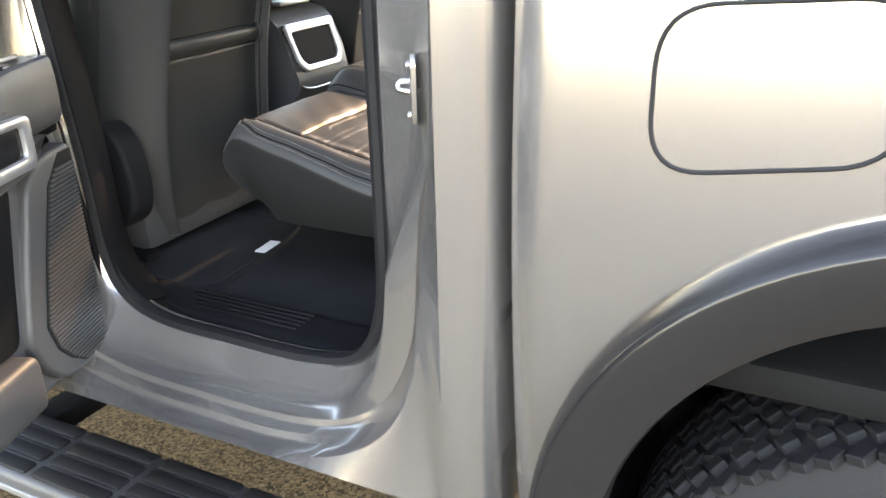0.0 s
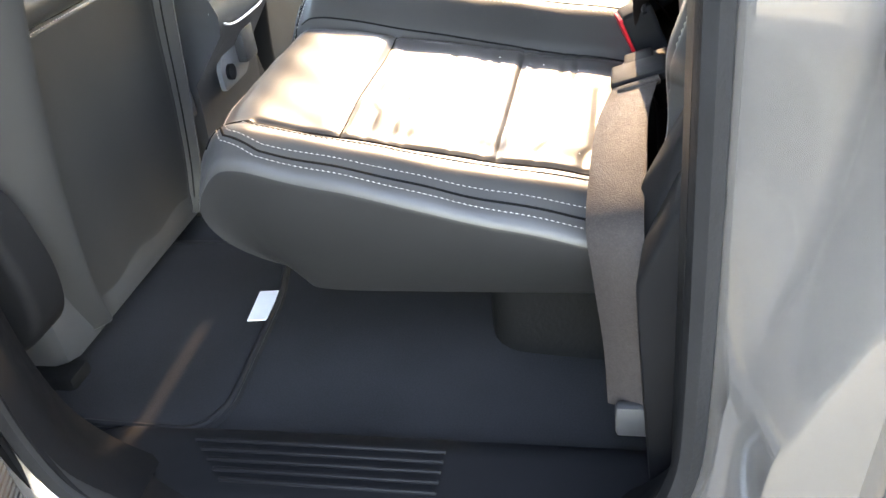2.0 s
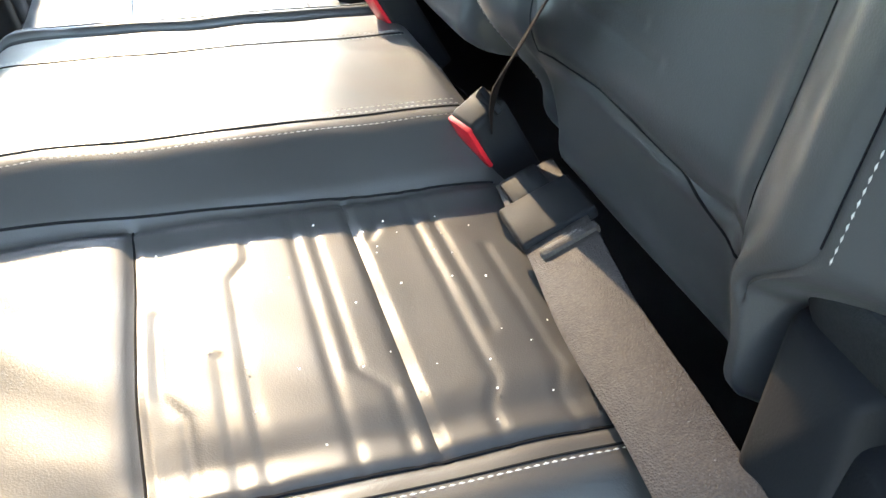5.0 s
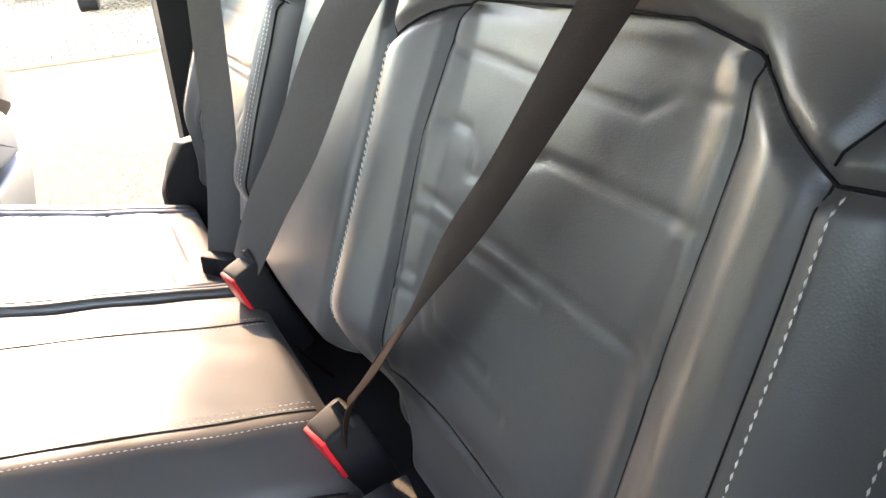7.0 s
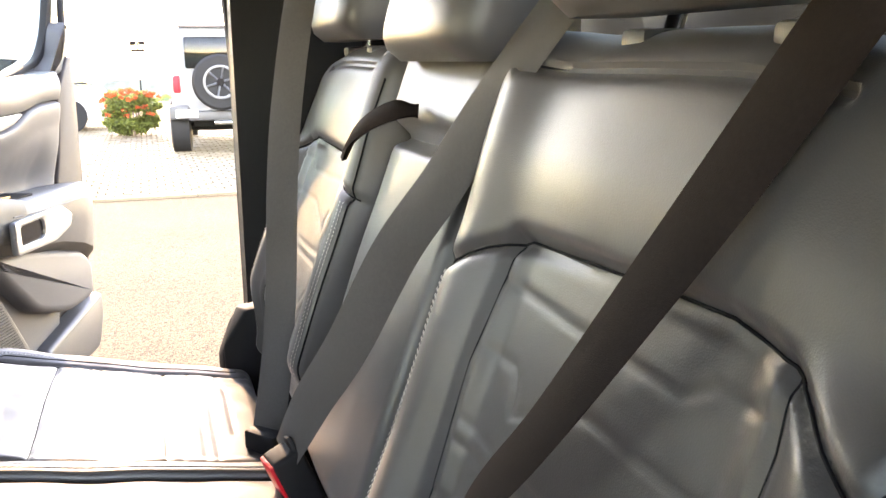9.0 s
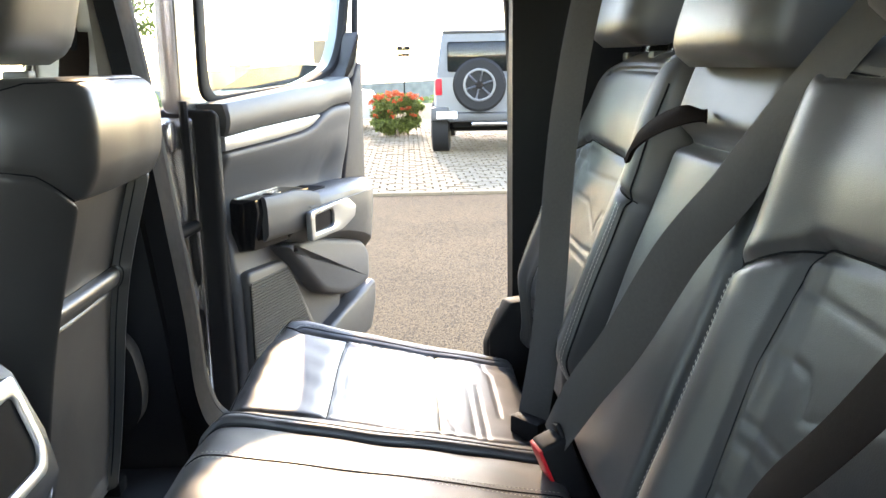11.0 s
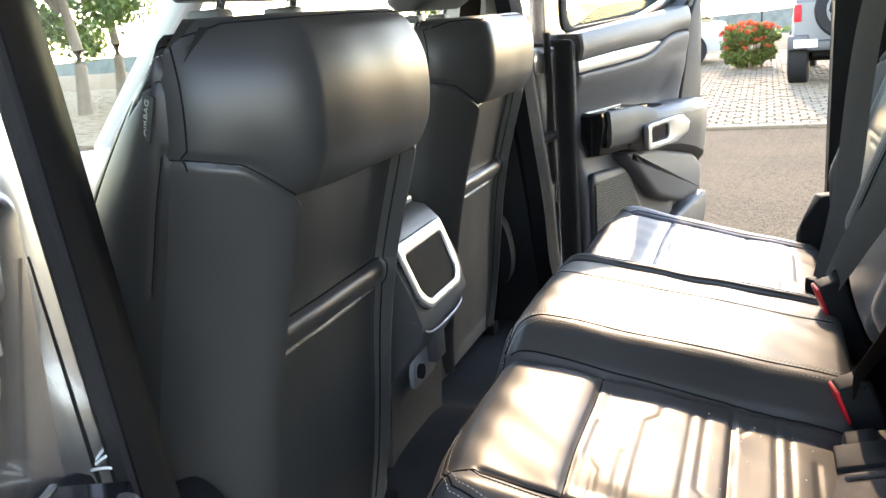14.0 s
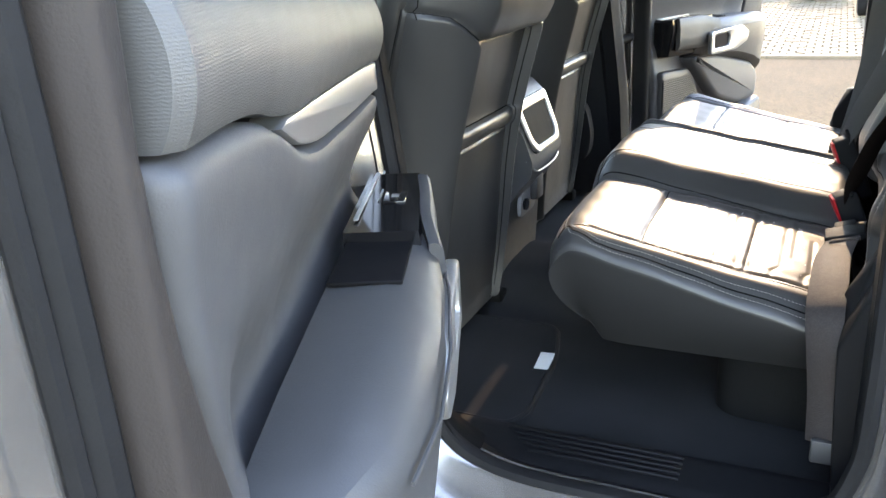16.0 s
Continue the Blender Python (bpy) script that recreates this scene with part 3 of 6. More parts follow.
def roof(truck):
    def ring(x, zc, w):
        return [Vector((x, y * w, zc - 0.06 * (abs(y)) ** 3)) for y in np.linspace(-1, 1, 17)] + [Vector((x, y * w, zc - 0.045 - 0.06 * (abs(y)) ** 3)) for y in np.linspace(1, -1, 17)]
    part("roof", loft([ring(-1.55, 1.72, 0.64), ring(-1.2, 1.765, 0.68), ring(-0.6, 1.775, 0.70), ring(-0.1, 1.755, 0.69), ring(0.05, 1.72, 0.68)]), PAINT, truck)
    def ring2(x, zc, w):
        return [Vector((x, y * w, zc - 0.09 * (abs(y)) ** 3)) for y in np.linspace(-1, 1, 17)] + [Vector((x, y * w, zc - 0.02 - 0.09 * (abs(y)) ** 3)) for y in np.linspace(1, -1, 17)]
    part("headliner", loft([ring2(-1.5, 1.665, 0.66), ring2(-1.2, 1.71, 0.70), ring2(-0.6, 1.72, 0.72), ring2(-0.1, 1.70, 0.71), ring2(0.02, 1.66, 0.70)]), HEADLINER, truck, "pale cloth headliner")
    # rear window frame and glass
    part("rear_window_frame", frame_prism(rounded([(-0.74, 1.38), (0.74, 1.38), (0.68, 1.70), (-0.68, 1.70)], 0.03), rounded([(-0.62, 1.43), (0.62, 1.43), (0.56, 1.64), (-0.56, 1.64)], 0.04), 0.03, plane_matrix((-0.01, 0, 0), (0, 1, 0), (0, 0, 1))), PLASTIC, truck)
    g = part("rear_window", box(0.0, 0.005, -0.63, 0.63, 1.42, 1.65), TINTED, truck, "tinted rear window")
    g.visible_shadow = False
    # windscreen with its pillars
    w = part("windscreen", loft([[Vector((-2.2, -0.72, 1.08)), Vector((-2.28, 0, 1.08)), Vector((-2.2, 0.72, 1.08))], [Vector((-1.56, -0.62, 1.67)), Vector((-1.60, 0, 1.69)), Vector((-1.56, 0.62, 1.67))]], closed=False), GLASS, truck, "clear windscreen")
    w.visible_shadow = False
    for s in (-1, 1):
        part("front_pillar", tube(smooth_path([(-2.25, s * 0.78, 1.05), (-1.9, s * 0.73, 1.40), (-1.56, s * 0.66, 1.68), (-1.1, s * 0.68, 1.70)], 6), 0.045, 10), PILLAR, truck, "grey front pillar")
        part("front_door", pad(Matrix(((1, 0, 0, 0), (0, 0, -s, 0), (0, 1, 0, 0), (0, 0, 0, 1))), -2.15, -1.05, 0.6, 1.17, lambda S, T: -0.79 - 0.02 * np.sin(T * 9) + 0 * S, -0.93, 0.0, 6, 12, edges=(0, 0, 0, 0)), TRIM, truck, "closed front door")
        fg = part("front_window", box(-2.05, -1.05, s * 0.80 - 0.002, s * 0.80 + 0.002, 1.17, 1.62), GLASS, truck)
        fg.visible_shadow = False
    # dashboard and bonnet
    part("dashboard", pad(Matrix(), -2.3, -1.72, -0.76, 0.76, lambda S, T: 1.06 + 0.05 * np.exp(-((S + 1.95) / 0.2) ** 2) + 0.02 * np.cos(T * 4), 0.75, 0.06, 20, 20), PILLAR, truck, "light grey dashboard top")
    part("bonnet", pad(Matrix(), -3.5, -2.3, -0.85, 0.85, lambda S, T: 1.09 - 0.08 * ((S + 2.3) / -1.2) ** 2 - 0.05 * T ** 2, 0.55, 0.08, 20, 20), PAINT, truck, "silver bonnet")


roof(truck)

# ---- load bed, arch and wheel ----
ARCH = (0.485, 0.585)


def bed_side(side, truck):
    xs = sorted(set([round(v, 4) for v in np.linspace(-0.012, 1.7, 60)]))
    rings, low = [], []
    for x in xs:
        d = abs(x - ARCH[0])
        z0 = ARCH[1] + math.sqrt(max(0, 0.43 ** 2 - d * d)) if d < 0.43 else 0.55
        z0 = max(0.55, z0)
        col = []
        for k in range(15):
            z = z0 + (1.42 - z0) * k / 14
            col.append(Vector((x, side * (0.938 - 0.035 * ((z - 1.0) / 0.45) ** 2 - (0.02 * math.exp(-((x + 0.012) / 0.012) ** 2))), z)))
        rings.append(col + [Vector((p.x, side * 0.88, p.z)) for p in reversed(col)])
    part("bed_side", loft(rings), PAINT, truck, "silver load bed side panel")
    part("bed_front", box(-0.012, 0.02, min(side * 0.05, side * 0.90), max(side * 0.05, side * 0.90), 0.62, 1.42, 0.004), PAINT, truck)
    # flare round the arch
    sec = [(0.375, 0.93), (0.375, 0.962), (0.378, 0.969), (0.384, 0.972), (0.415, 0.979), (0.444, 0.984), (0.449, 0.982), (0.453, 0.976), (0.462, 0.950), (0.462, 0.93)]
    rs = []
    for a in np.linspace(radians(-12), radians(192), 48):
        rs.append([Vector((ARCH[0] - math.cos(a) * r, side * y, ARCH[1] + math.sin(a) * r)) for r, y in sec])
    part("wheel_arch_flare", loft(rs), FLARE, truck, "dark grey gloss wheel arch flare")
    rs = []
    for a in np.linspace(radians(-25), radians(205), 40):
        c, s = ARCH[0] - math.cos(a) * 0.40, ARCH[1] + math.sin(a) * 0.40
        rs.append([Vector((c, side * 0.935, s)), Vector((c, side * 0.5, s)), Vector((ARCH[0] - math.cos(a) * 0.41, side * 0.5, ARCH[1] + math.sin(a) * 0.41)), Vector((ARCH[0] - math.cos(a) * 0.41, side * 0.935, ARCH[1] + math.sin(a) * 0.41))])
    part("wheel_arch_liner", loft(rs), UNDER, truck, "black wheel arch liner")
    # added disc that hides the chassis, so the arch's inside stays black
    disc = [(ARCH[0] - math.cos(a) * 0.405, ARCH[1] + math.sin(a) * 0.405) for a in np.linspace(radians(-35), radians(215), 40)]
    part("wheel_arch_blocker", prism(disc, 0.01, Matrix(((1, 0, 0, 0), (0, 0, side, side * 0.49), (0, 1, 0, 0), (0, 0, 0, 1)))), UNDER, truck, "black disc added behind the wheel arch to keep it dark")
    part("shock_absorber", tube([(ARCH[0] - 0.17, side * 0.56, 0.50), (ARCH[0] - 0.13, side * 0.60, 0.96)], 0.032, 14), GLOSS, truck, "black shock absorber")
    part("brake_line", tube(smooth_path([(ARCH[0] - 0.33, side * 0.60, 0.70), (ARCH[0] - 0.22, side * 0.62, 0.76), (ARCH[0] - 0.08, side * 0.60, 0.72), (ARCH[0] + 0.10, side * 0.58, 0.80)], 6), 0.006, 8), GLOSS, truck, "black brake line")
    for bx, bz in ((-0.27, 0.70), (-0.20, 0.82), (-0.05, 0.86)):
        part("bolt_head", tube([(ARCH[0] + bx, side * 0.50, bz), (ARCH[0] + bx, side * 0.515, bz)], 0.011, 12), SILVER, truck, "bright bolt head")


bed_side(-1, truck)
bed_side(1, truck)
part("bed_floor", box(-0.012, 1.7, -0.9, 0.9, 0.80, 0.84, 0.01), UNDER, truck)
part("chassis_rail", box(-2.4, 1.9, -0.55, -0.45, 0.40, 0.56, 0.02), UNDER, truck)
part("chassis_rail", box(-2.4, 1.9, 0.45, 0.55, 0.40, 0.56, 0.02), UNDER, truck)
part("underbody", box(-2.4, -0.03, -0.80, 0.80, 0.50, 0.56, 0.02), UNDER, truck)


def fuel_flap(truck):
    poly = [(0.133, 1.038), (0.345, 1.07), (0.345, 1.205), (0.133, 1.192)]
    def on_side(a, b, out=0.0):
        return Vector((a, -(0.938 - 0.035 * ((b - 1.0) / 0.45) ** 2) - out, b))
    gap = [on_side(a, b, 0.0005) for a, b in rounded(poly, 0.055, 8)]
    part("fuel_flap_gap", tube(gap + [gap[0]], 0.0022, 8, (0, 1, 0)), RUBBER, truck, "dark gap round the fuel flap")


fuel_flap(truck)


def wheel(x, side, truck):
    R = 0.405
    cy = side * 0.80
    prof = [(0.235, -0.11), (0.30, -0.135), (0.36, -0.135), (0.39, -0.118), (0.40, -0.09), (0.40, 0.09), (0.39, 0.118), (0.36, 0.135), (0.30, 0.135), (0.235, 0.11)]
    rs = []
    for a in np.linspace(0, 2 * math.pi, 73):
        rs.append([Vector((x + math.cos(a) * r, cy + w, R + math.sin(a) * r)) for r, w in prof])
    wh = part("wheel", tube([(x, cy - 0.06, R), (x, cy + 0.06, R)], 0.235, 40), UNDER, truck, "dark alloy wheel")
    part("tyre", loft(rs, caps=False), RUBBER, wh, "chunky all-terrain tyre")
    bm = bmesh.new()
    n = 88
    for k in range(n):
        for row, w in enumerate((-0.118, -0.085, -0.051, -0.017, 0.017, 0.051, 0.085, 0.118)):
            a = 2 * math.pi * (k + 0.5 * (row % 2) + 0.25 * random.random()) / n
            rr = 0.401 if abs(w) < 0.1 else 0.395
            m = Matrix.Translation((x + math.cos(a) * rr, cy + w, R + math.sin(a) * rr)) @ Matrix.Rotation(-a + math.pi / 2, 4, "Y") @ Matrix.Rotation(radians(32 * (1 if row % 2 else -1)), 4, "Z")
            box(-0.0105, 0.0105, -0.0125, 0.0125, -0.006, 0.0065, 0.0016, 1, m, bm)
    ob = part("tread", bm, RUBBER, wh, smooth=False)
    ob["kind"] = "stuff"


for side in (-1, 1):
    wheel(ARCH[0] + 0.015, side, truck)
    wheel(-2.75, side, truck)
part("axle", tube([(0.5, -0.7, 0.405), (0.5, 0.7, 0.405)], 0.05, 14), UNDER, truck)


def running_board(side, truck):
    y0, y1 = (-1.0, -0.845) if side < 0 else (0.845, 1.0)
    b = part("running_board", box(-2.0, -0.12, y0, y1, 0.355, 0.398, 0.012, 3), PLASTIC, truck, "black side step")
    bm = bmesh.new()
    x = -1.95
    while x < -0.2:
        for k in range(4):
            y = y0 + 0.026 + k * 0.036
            box(x, x + 0.165, y - 0.014, y + 0.014, 0.396, 0.404, 0.003, 2, bm=bm)
        x += 0.182
    part("tread_pad", bm, RUBBER, b, "ribbed black rubber step pads")
    part("edge_strip", box(-2.0, -0.12, y0 - 0.003 if side < 0 else y1 - 0.004, y0 + 0.004 if side < 0 else y1 + 0.003, 0.36, 0.372, 0.001), SILVER, b)
    for xx in (-1.7, -1.05, -0.22):
        part("bracket", box(xx, xx + 0.07, min(side * 0.5, side * 0.9), max(side * 0.5, side * 0.9), 0.345, 0.39, 0.008), UNDER, b)


running_board(-1, truck)
running_board(1, truck)


# ---- rear bench ----


def cushion_line(x):
    return 0.918 - 0.058 * np.clip((x + 0.62) / 0.33, -0.2, 1.1)


# embossed lines of a seat panel as (x, share across the panel from its outer side)
SEAT_LINES = [
    [(-0.578, 0), (-0.578, 1)], [(-0.424, 0), (-0.424, 1)],
]
SEAT_FINE = [
    [(-0.553, 0), (-0.553, 0.24), (-0.566, 0.32), (-0.566, 0.62)], [(-0.531, 0), (-0.531, 0.42)], [(-0.516, 0), (-0.516, 0.72), (-0.502, 0.80), (-0.502, 1)],
    [(-0.468, 0), (-0.468, 1)], [(-0.438, 0), (-0.438, 0.22), (-0.453, 0.30), (-0.453, 1)], [(-0.405, 1), (-0.405, 0.88), (-0.414, 0.82)],
    [(-0.388, 0), (-0.388, 0.10), (-0.377, 0.18), (-0.377, 1)], [(-0.362, 0.36), (-0.362, 1)], [(-0.345, 0), (-0.345, 0.12), (-0.336, 0.18), (-0.336, 0.7)],
]


def outer_cushion(side, bench):
    """One half of the split bench; the near one carries the middle place with it."""
    inn = 0.262 if side < 0 else 0.200

    def line(pts):
        return [(x, side * (0.528 - (0.528 - inn) * k)) for x, k in pts]

    def height(S, T):
        a = T * side
        up = 1 - sm(0.195, 0.280, a) if side < 0 else 1 - sm(0.085, 0.215, a)
        h = cushion_line(S) + 0.036 * up + 0.011 * np.exp(-((a - 0.566) / 0.022) ** 2) - 0.006 * np.exp(-((a - inn) / 0.007) ** 2)
        if side < 0:
            h = h + 0.004 * np.exp(-((T + 0.09) / 0.08) ** 2) - 0.012 * np.clip((T - 0.0) / 0.10, 0, 1) ** 2
        inside = sm(-0.60, -0.56, S) * sm(inn, inn + 0.03, a) * (1 - sm(0.50, 0.535, a))
        h = h - 0.007 * inside - 0.012 * np.clip((-0.66 - S) / 0.05, 0, 1) ** 2 - np.clip((a - 0.48) / 0.12, 0, 1) ** 1.5 * (0.008 + 0.024 * np.clip((S + 0.66) / 0.33, 0, 1))
        h += grooves(S, T, [line(p) for p in SEAT_LINES], 0.0026, 0.0034)
        h += grooves(S, T, [line(p) for p in SEAT_FINE], 0.0011, 0.0034)
        h += grooves(S, T, [[(-0.66, side * 0.533), (-0.3, side * 0.53)]], 0.004, 0.005)
        h += 0.0012 * np.sin(S * 31 + T * 17) * np.sin(T * 23 - S * 11) + 0.0007 * np.sin(S * 67 + T * 39) * np.sin(T * 51)
        return h
    y0, y1 = (-0.605, 0.100) if side < 0 else (0.103, 0.605)

    def warp(S, T, H):
        # the front corners pull back in plan
        k = np.clip((T * side - 0.40) / 0.2, 0, 1) ** 2
        return S + 0.028 * k * np.clip((-0.45 - S) / 0.27, 0, 1), T, H
    e = (1.1, 0.6, 0.35, 0.3) if side < 0 else (1.1, 0.6, 0.3, 0.35)
    spec = (Matrix(), -0.722, -0.285, y0, y1, height, 0.752, 0.034, 150, 220 if side < 0 else 160, warp, e)
    # the skirt takes the darkened leather, so its shade is painted in
    c = part("seat_cushion", pad(*spec, tuck=(0.12, 0.035)), LEATHER, bench, "black leather cushion with embossed lines and a raised middle place" if side < 0 else "black leather cushion with embossed lines", True, LEATHER_SHADED)
    out = lambda line: [(x, side * y) for x, y in line]
    # the top panel's edge runs out over the front corner
    seam(spec, out([(-0.708, 0.572), (-0.690, 0.548), (-0.668, 0.535), (-0.64, 0.533), (-0.60, 0.530), (-0.30, 0.530)]), c, 0.0013)
    seam(spec, [(-0.578, side * 0.53), (-0.578, side * inn)], c, 0.0010)
    seam(spec, [(-0.700, side * (inn - 0.01)), (-0.30, side * inn)], c, 0.0012)
    sewn(spec, [out([(-0.672, 0.541), (-0.66, 0.552), (-0.635, 0.553), (-0.31, 0.551)]), out([(-0.706, 0.44), (-0.700, 0.53), (-0.680, 0.570), (-0.645, 0.580), (-0.31, 0.580)]),
                out([(-0.712, 0.44), (-0.708, 0.53), (-0.688, 0.580), (-0.65, 0.594), (-0.31, 0.596)])], c)
    seam(spec, out([(-0.672, 0.536), (-0.658, 0.5475), (-0.635, 0.5485), (-0.31, 0.5465)]), c, 0.0009)
    seam(spec, out([(-0.709, 0.20), (-0.709, 0.44), (-0.704, 0.53), (-0.684, 0.575), (-0.647, 0.587), (-0.31, 0.588)]), c, 0.0013)
    if side < 0:
        rows = [[(-0.712, y - 0.050), (-0.700, y - 0.022), (-0.672, y - 0.004), (-0.63, y), (-0.30, y)] for y in (-0.178, -0.186, -0.206)]
        sewn(spec, rows, c, 0.0050)
        seam(spec, [(x, y - 0.004) for x, y in rows[1]], c, 0.0011)
        sewn(spec, [[(-0.705, y), (-0.30, y)] for y in (-0.012, 0.004)], c, 0.0050)
        seam(spec, [(-0.705, -0.004), (-0.30, -0.004)], c, 0.0011)
    else:
        # welted corner on the inner side
        seam(spec, [(-0.712, 0.150), (-0.690, 0.132), (-0.64, 0.122), (-0.30, 0.118)], c, 0.0022, 0.0, LEATHER, "welt")
        sewn(spec, [[(-0.700, 0.150), (-0.64, 0.132), (-0.30, 0.128)]], c, 0.0050)
    return c


BACK = plane_matrix((-0.237, 0, 1.05), (0, -1, 0), (0.339, 0, 0.941))
# embossed lines of a backrest: share across the panel from its inner side, and height along the back
BACK_FINE = [
    [(0, 0.165), (0.35, 0.160), (0.75, 0.158), (0.83, 0.172), (1, 0.172)], [(0, 0.115), (0.16, 0.115), (0.2, 0.10), (0.2, 0.085), (0.5, 0.118), (1, 0.118)],
    [(0, 0.06), (0.3, 0.055), (1, 0.052)], [(0, 0.042), (0.6, 0.04)], [(0, 0.0), (0.15, 0.0), (0.2, -0.02), (0.5, -0.02)], [(0, -0.015), (0.1, -0.015), (0.16, -0.035), (0.6, -0.035)],
]


def outer_back(side, bench):
    inn = 0.183 if side < 0 else 0.157
    def width(k):
        return -side * (0.268 + 0.275 * k)
    arch = [(-side * a, t) for a, t in ((inn, 0.155), (0.21, 0.165), (0.24, 0.182), (0.28, 0.197), (0.40, 0.202), (0.50, 0.206), (0.545, 0.198), (0.575, 0.178), (0.605, 0.156), (0.635, 0.160), (0.69, 0.16))]

    def height(S, T):
        a = np.abs(S)
        inside = sm(0.255, 0.29, a) * (1 - sm(0.515, 0.55, a)) * (1 - sm(0.19, 0.21, T))
        h = 0.004 - 0.010 * inside + 0.014 * sm(0.548, 0.582, a) * (1 - sm(0.60, 0.64, a)) * (1 - sm(0.16, 0.22, T))
        h = h + 0.010 * sm(0.18, 0.26, T) * np.exp(-((a - 0.38) / 0.2) ** 2) + 0.016 * np.exp(-((a - inn - 0.03) / 0.04) ** 2)
        h = h - 0.05 * sm(0.62, 0.70, a) - 0.03 * sm(0.30, 0.40, T) - 0.035 * (1 - sm(-0.16, -0.05, T)) - 0.05 * (1 - sm(-0.15, -0.06, T)) * (1 - sm(0.25, 0.29, a))
        h += grooves(S, T, [arch], 0.007, 0.006)
        seams = [[(-side * 0.268, 0.195), (-side * 0.262, 0.10), (-side * 0.268, -0.085)], [(-side * 0.268, -0.085), (-side * 0.36, -0.078), (-side * 0.47, -0.082), (-side * 0.54, -0.08)],
                 [(-side * 0.548, 0.198), (-side * 0.545, 0.05), (-side * 0.538, -0.12)], [(-side * 0.603, 0.155), (-side * 0.602, -0.1)], [(-side * 0.604, 0.163), (-side * 0.622, 0.185), (-side * 0.642, 0.25)]]
        h += grooves(S, T, seams, 0.004, 0.005)
        h += grooves(S, T, [[(width(k), t) for k, t in p] for p in BACK_FINE], 0.0014, 0.0026)
        top = [[(-side * 0.17, 0.345), (-side * 0.22, 0.315), (-side * 0.27, 0.318), (-side * 0.55, 0.318)]]
        h += grooves(S, T, top, 0.006, 0.004)
        return h + 0.0015 * np.sin(S * 25 + T * 13) * np.sin(T * 21)
    s0, s1 = sorted((-side * inn, -side * 0.69))
    e = (0.35, 0.9, 0.7, 0.9) if side < 0 else (0.9, 0.35, 0.7, 0.9)

    def warp(S, T, H):
        k = np.clip((np.abs(S) - 0.45) / 0.24, 0, 1) * np.clip((T - 0.16) / 0.2, 0, 1)
        a = np.abs(S)
        room = 0.69 - 0.10 * (1 - sm(-0.10, -0.05, T))
        S = np.sign(S) * np.where(a > 0.54, 0.54 + (a - 0.54) * (room - 0.54) / 0.15, a)
        return S * (1 - 0.16 * k), T - 0.02 * k, H
    spec = (BACK, s0, s1, -0.17, 0.355, height, -0.10, 0.03, 150, 150, warp, e)
    b = part("backrest", pad(*spec), LEATHER, bench, "black leather backrest with embossed lines")
    q = -side
    for line in (arch, [(q * 0.268, 0.192), (q * 0.262, 0.10), (q * 0.268, -0.085)], [(q * 0.268, -0.085), (q * 0.36, -0.078), (q * 0.47, -0.082), (q * 0.538, -0.10)],
                 [(q * 0.548, 0.198), (q * 0.545, 0.05), (q * 0.538, -0.15)], [(q * 0.603, 0.158), (q * 0.602, -0.05)], [(q * 0.604, 0.163), (q * 0.622, 0.185), (q * 0.642, 0.25)], [(q * 0.652, 0.158), (q * 0.652, -0.05)],
                 [(q * 0.19, 0.33), (q * 0.22, 0.318), (q * 0.27, 0.318), (q * 0.55, 0.318)]):
        seam(spec, line, b, 0.0010 if len(line) > 3 or line[0][1] < 0 else 0.0007, 0.0016 if line is arch or abs(line[-1][0]) == 0.642 else 0.0)
    seam(spec, [(q * (inn + 0.004), -0.14), (q * (inn + 0.004), 0.30)], b, 0.0014)
    sewn(spec, [[(q * a, -0.05), (q * a, 0.152)] for a in (0.611, 0.646, 0.659)] + [[(q * (inn + d), -0.13), (q * (inn + d), 0.15)] for d in (0.010, 0.017)], b)
    return b


def middle_back(bench):
    def height(S, T):
        h = -0.004 + 0.012 * sm(0.235, 0.27, T) + 0.004 * np.cos(S / 0.11 * 1.3)
        h += grooves(S, T, [[(-0.13, 0.245), (0.13, 0.245)]], 0.02, 0.010)
        return h + 0.001 * np.sin(T * 30 + S * 11)
    b = part("middle_backrest", pad(BACK, -0.128, 0.135, -0.135, 0.355, height, -0.10, 0.028, 50, 110, None, (0.8, 0.8, 1.0, 0.8)), LEATHER, bench, "padded leather middle back with fold-down armrest")
    return b


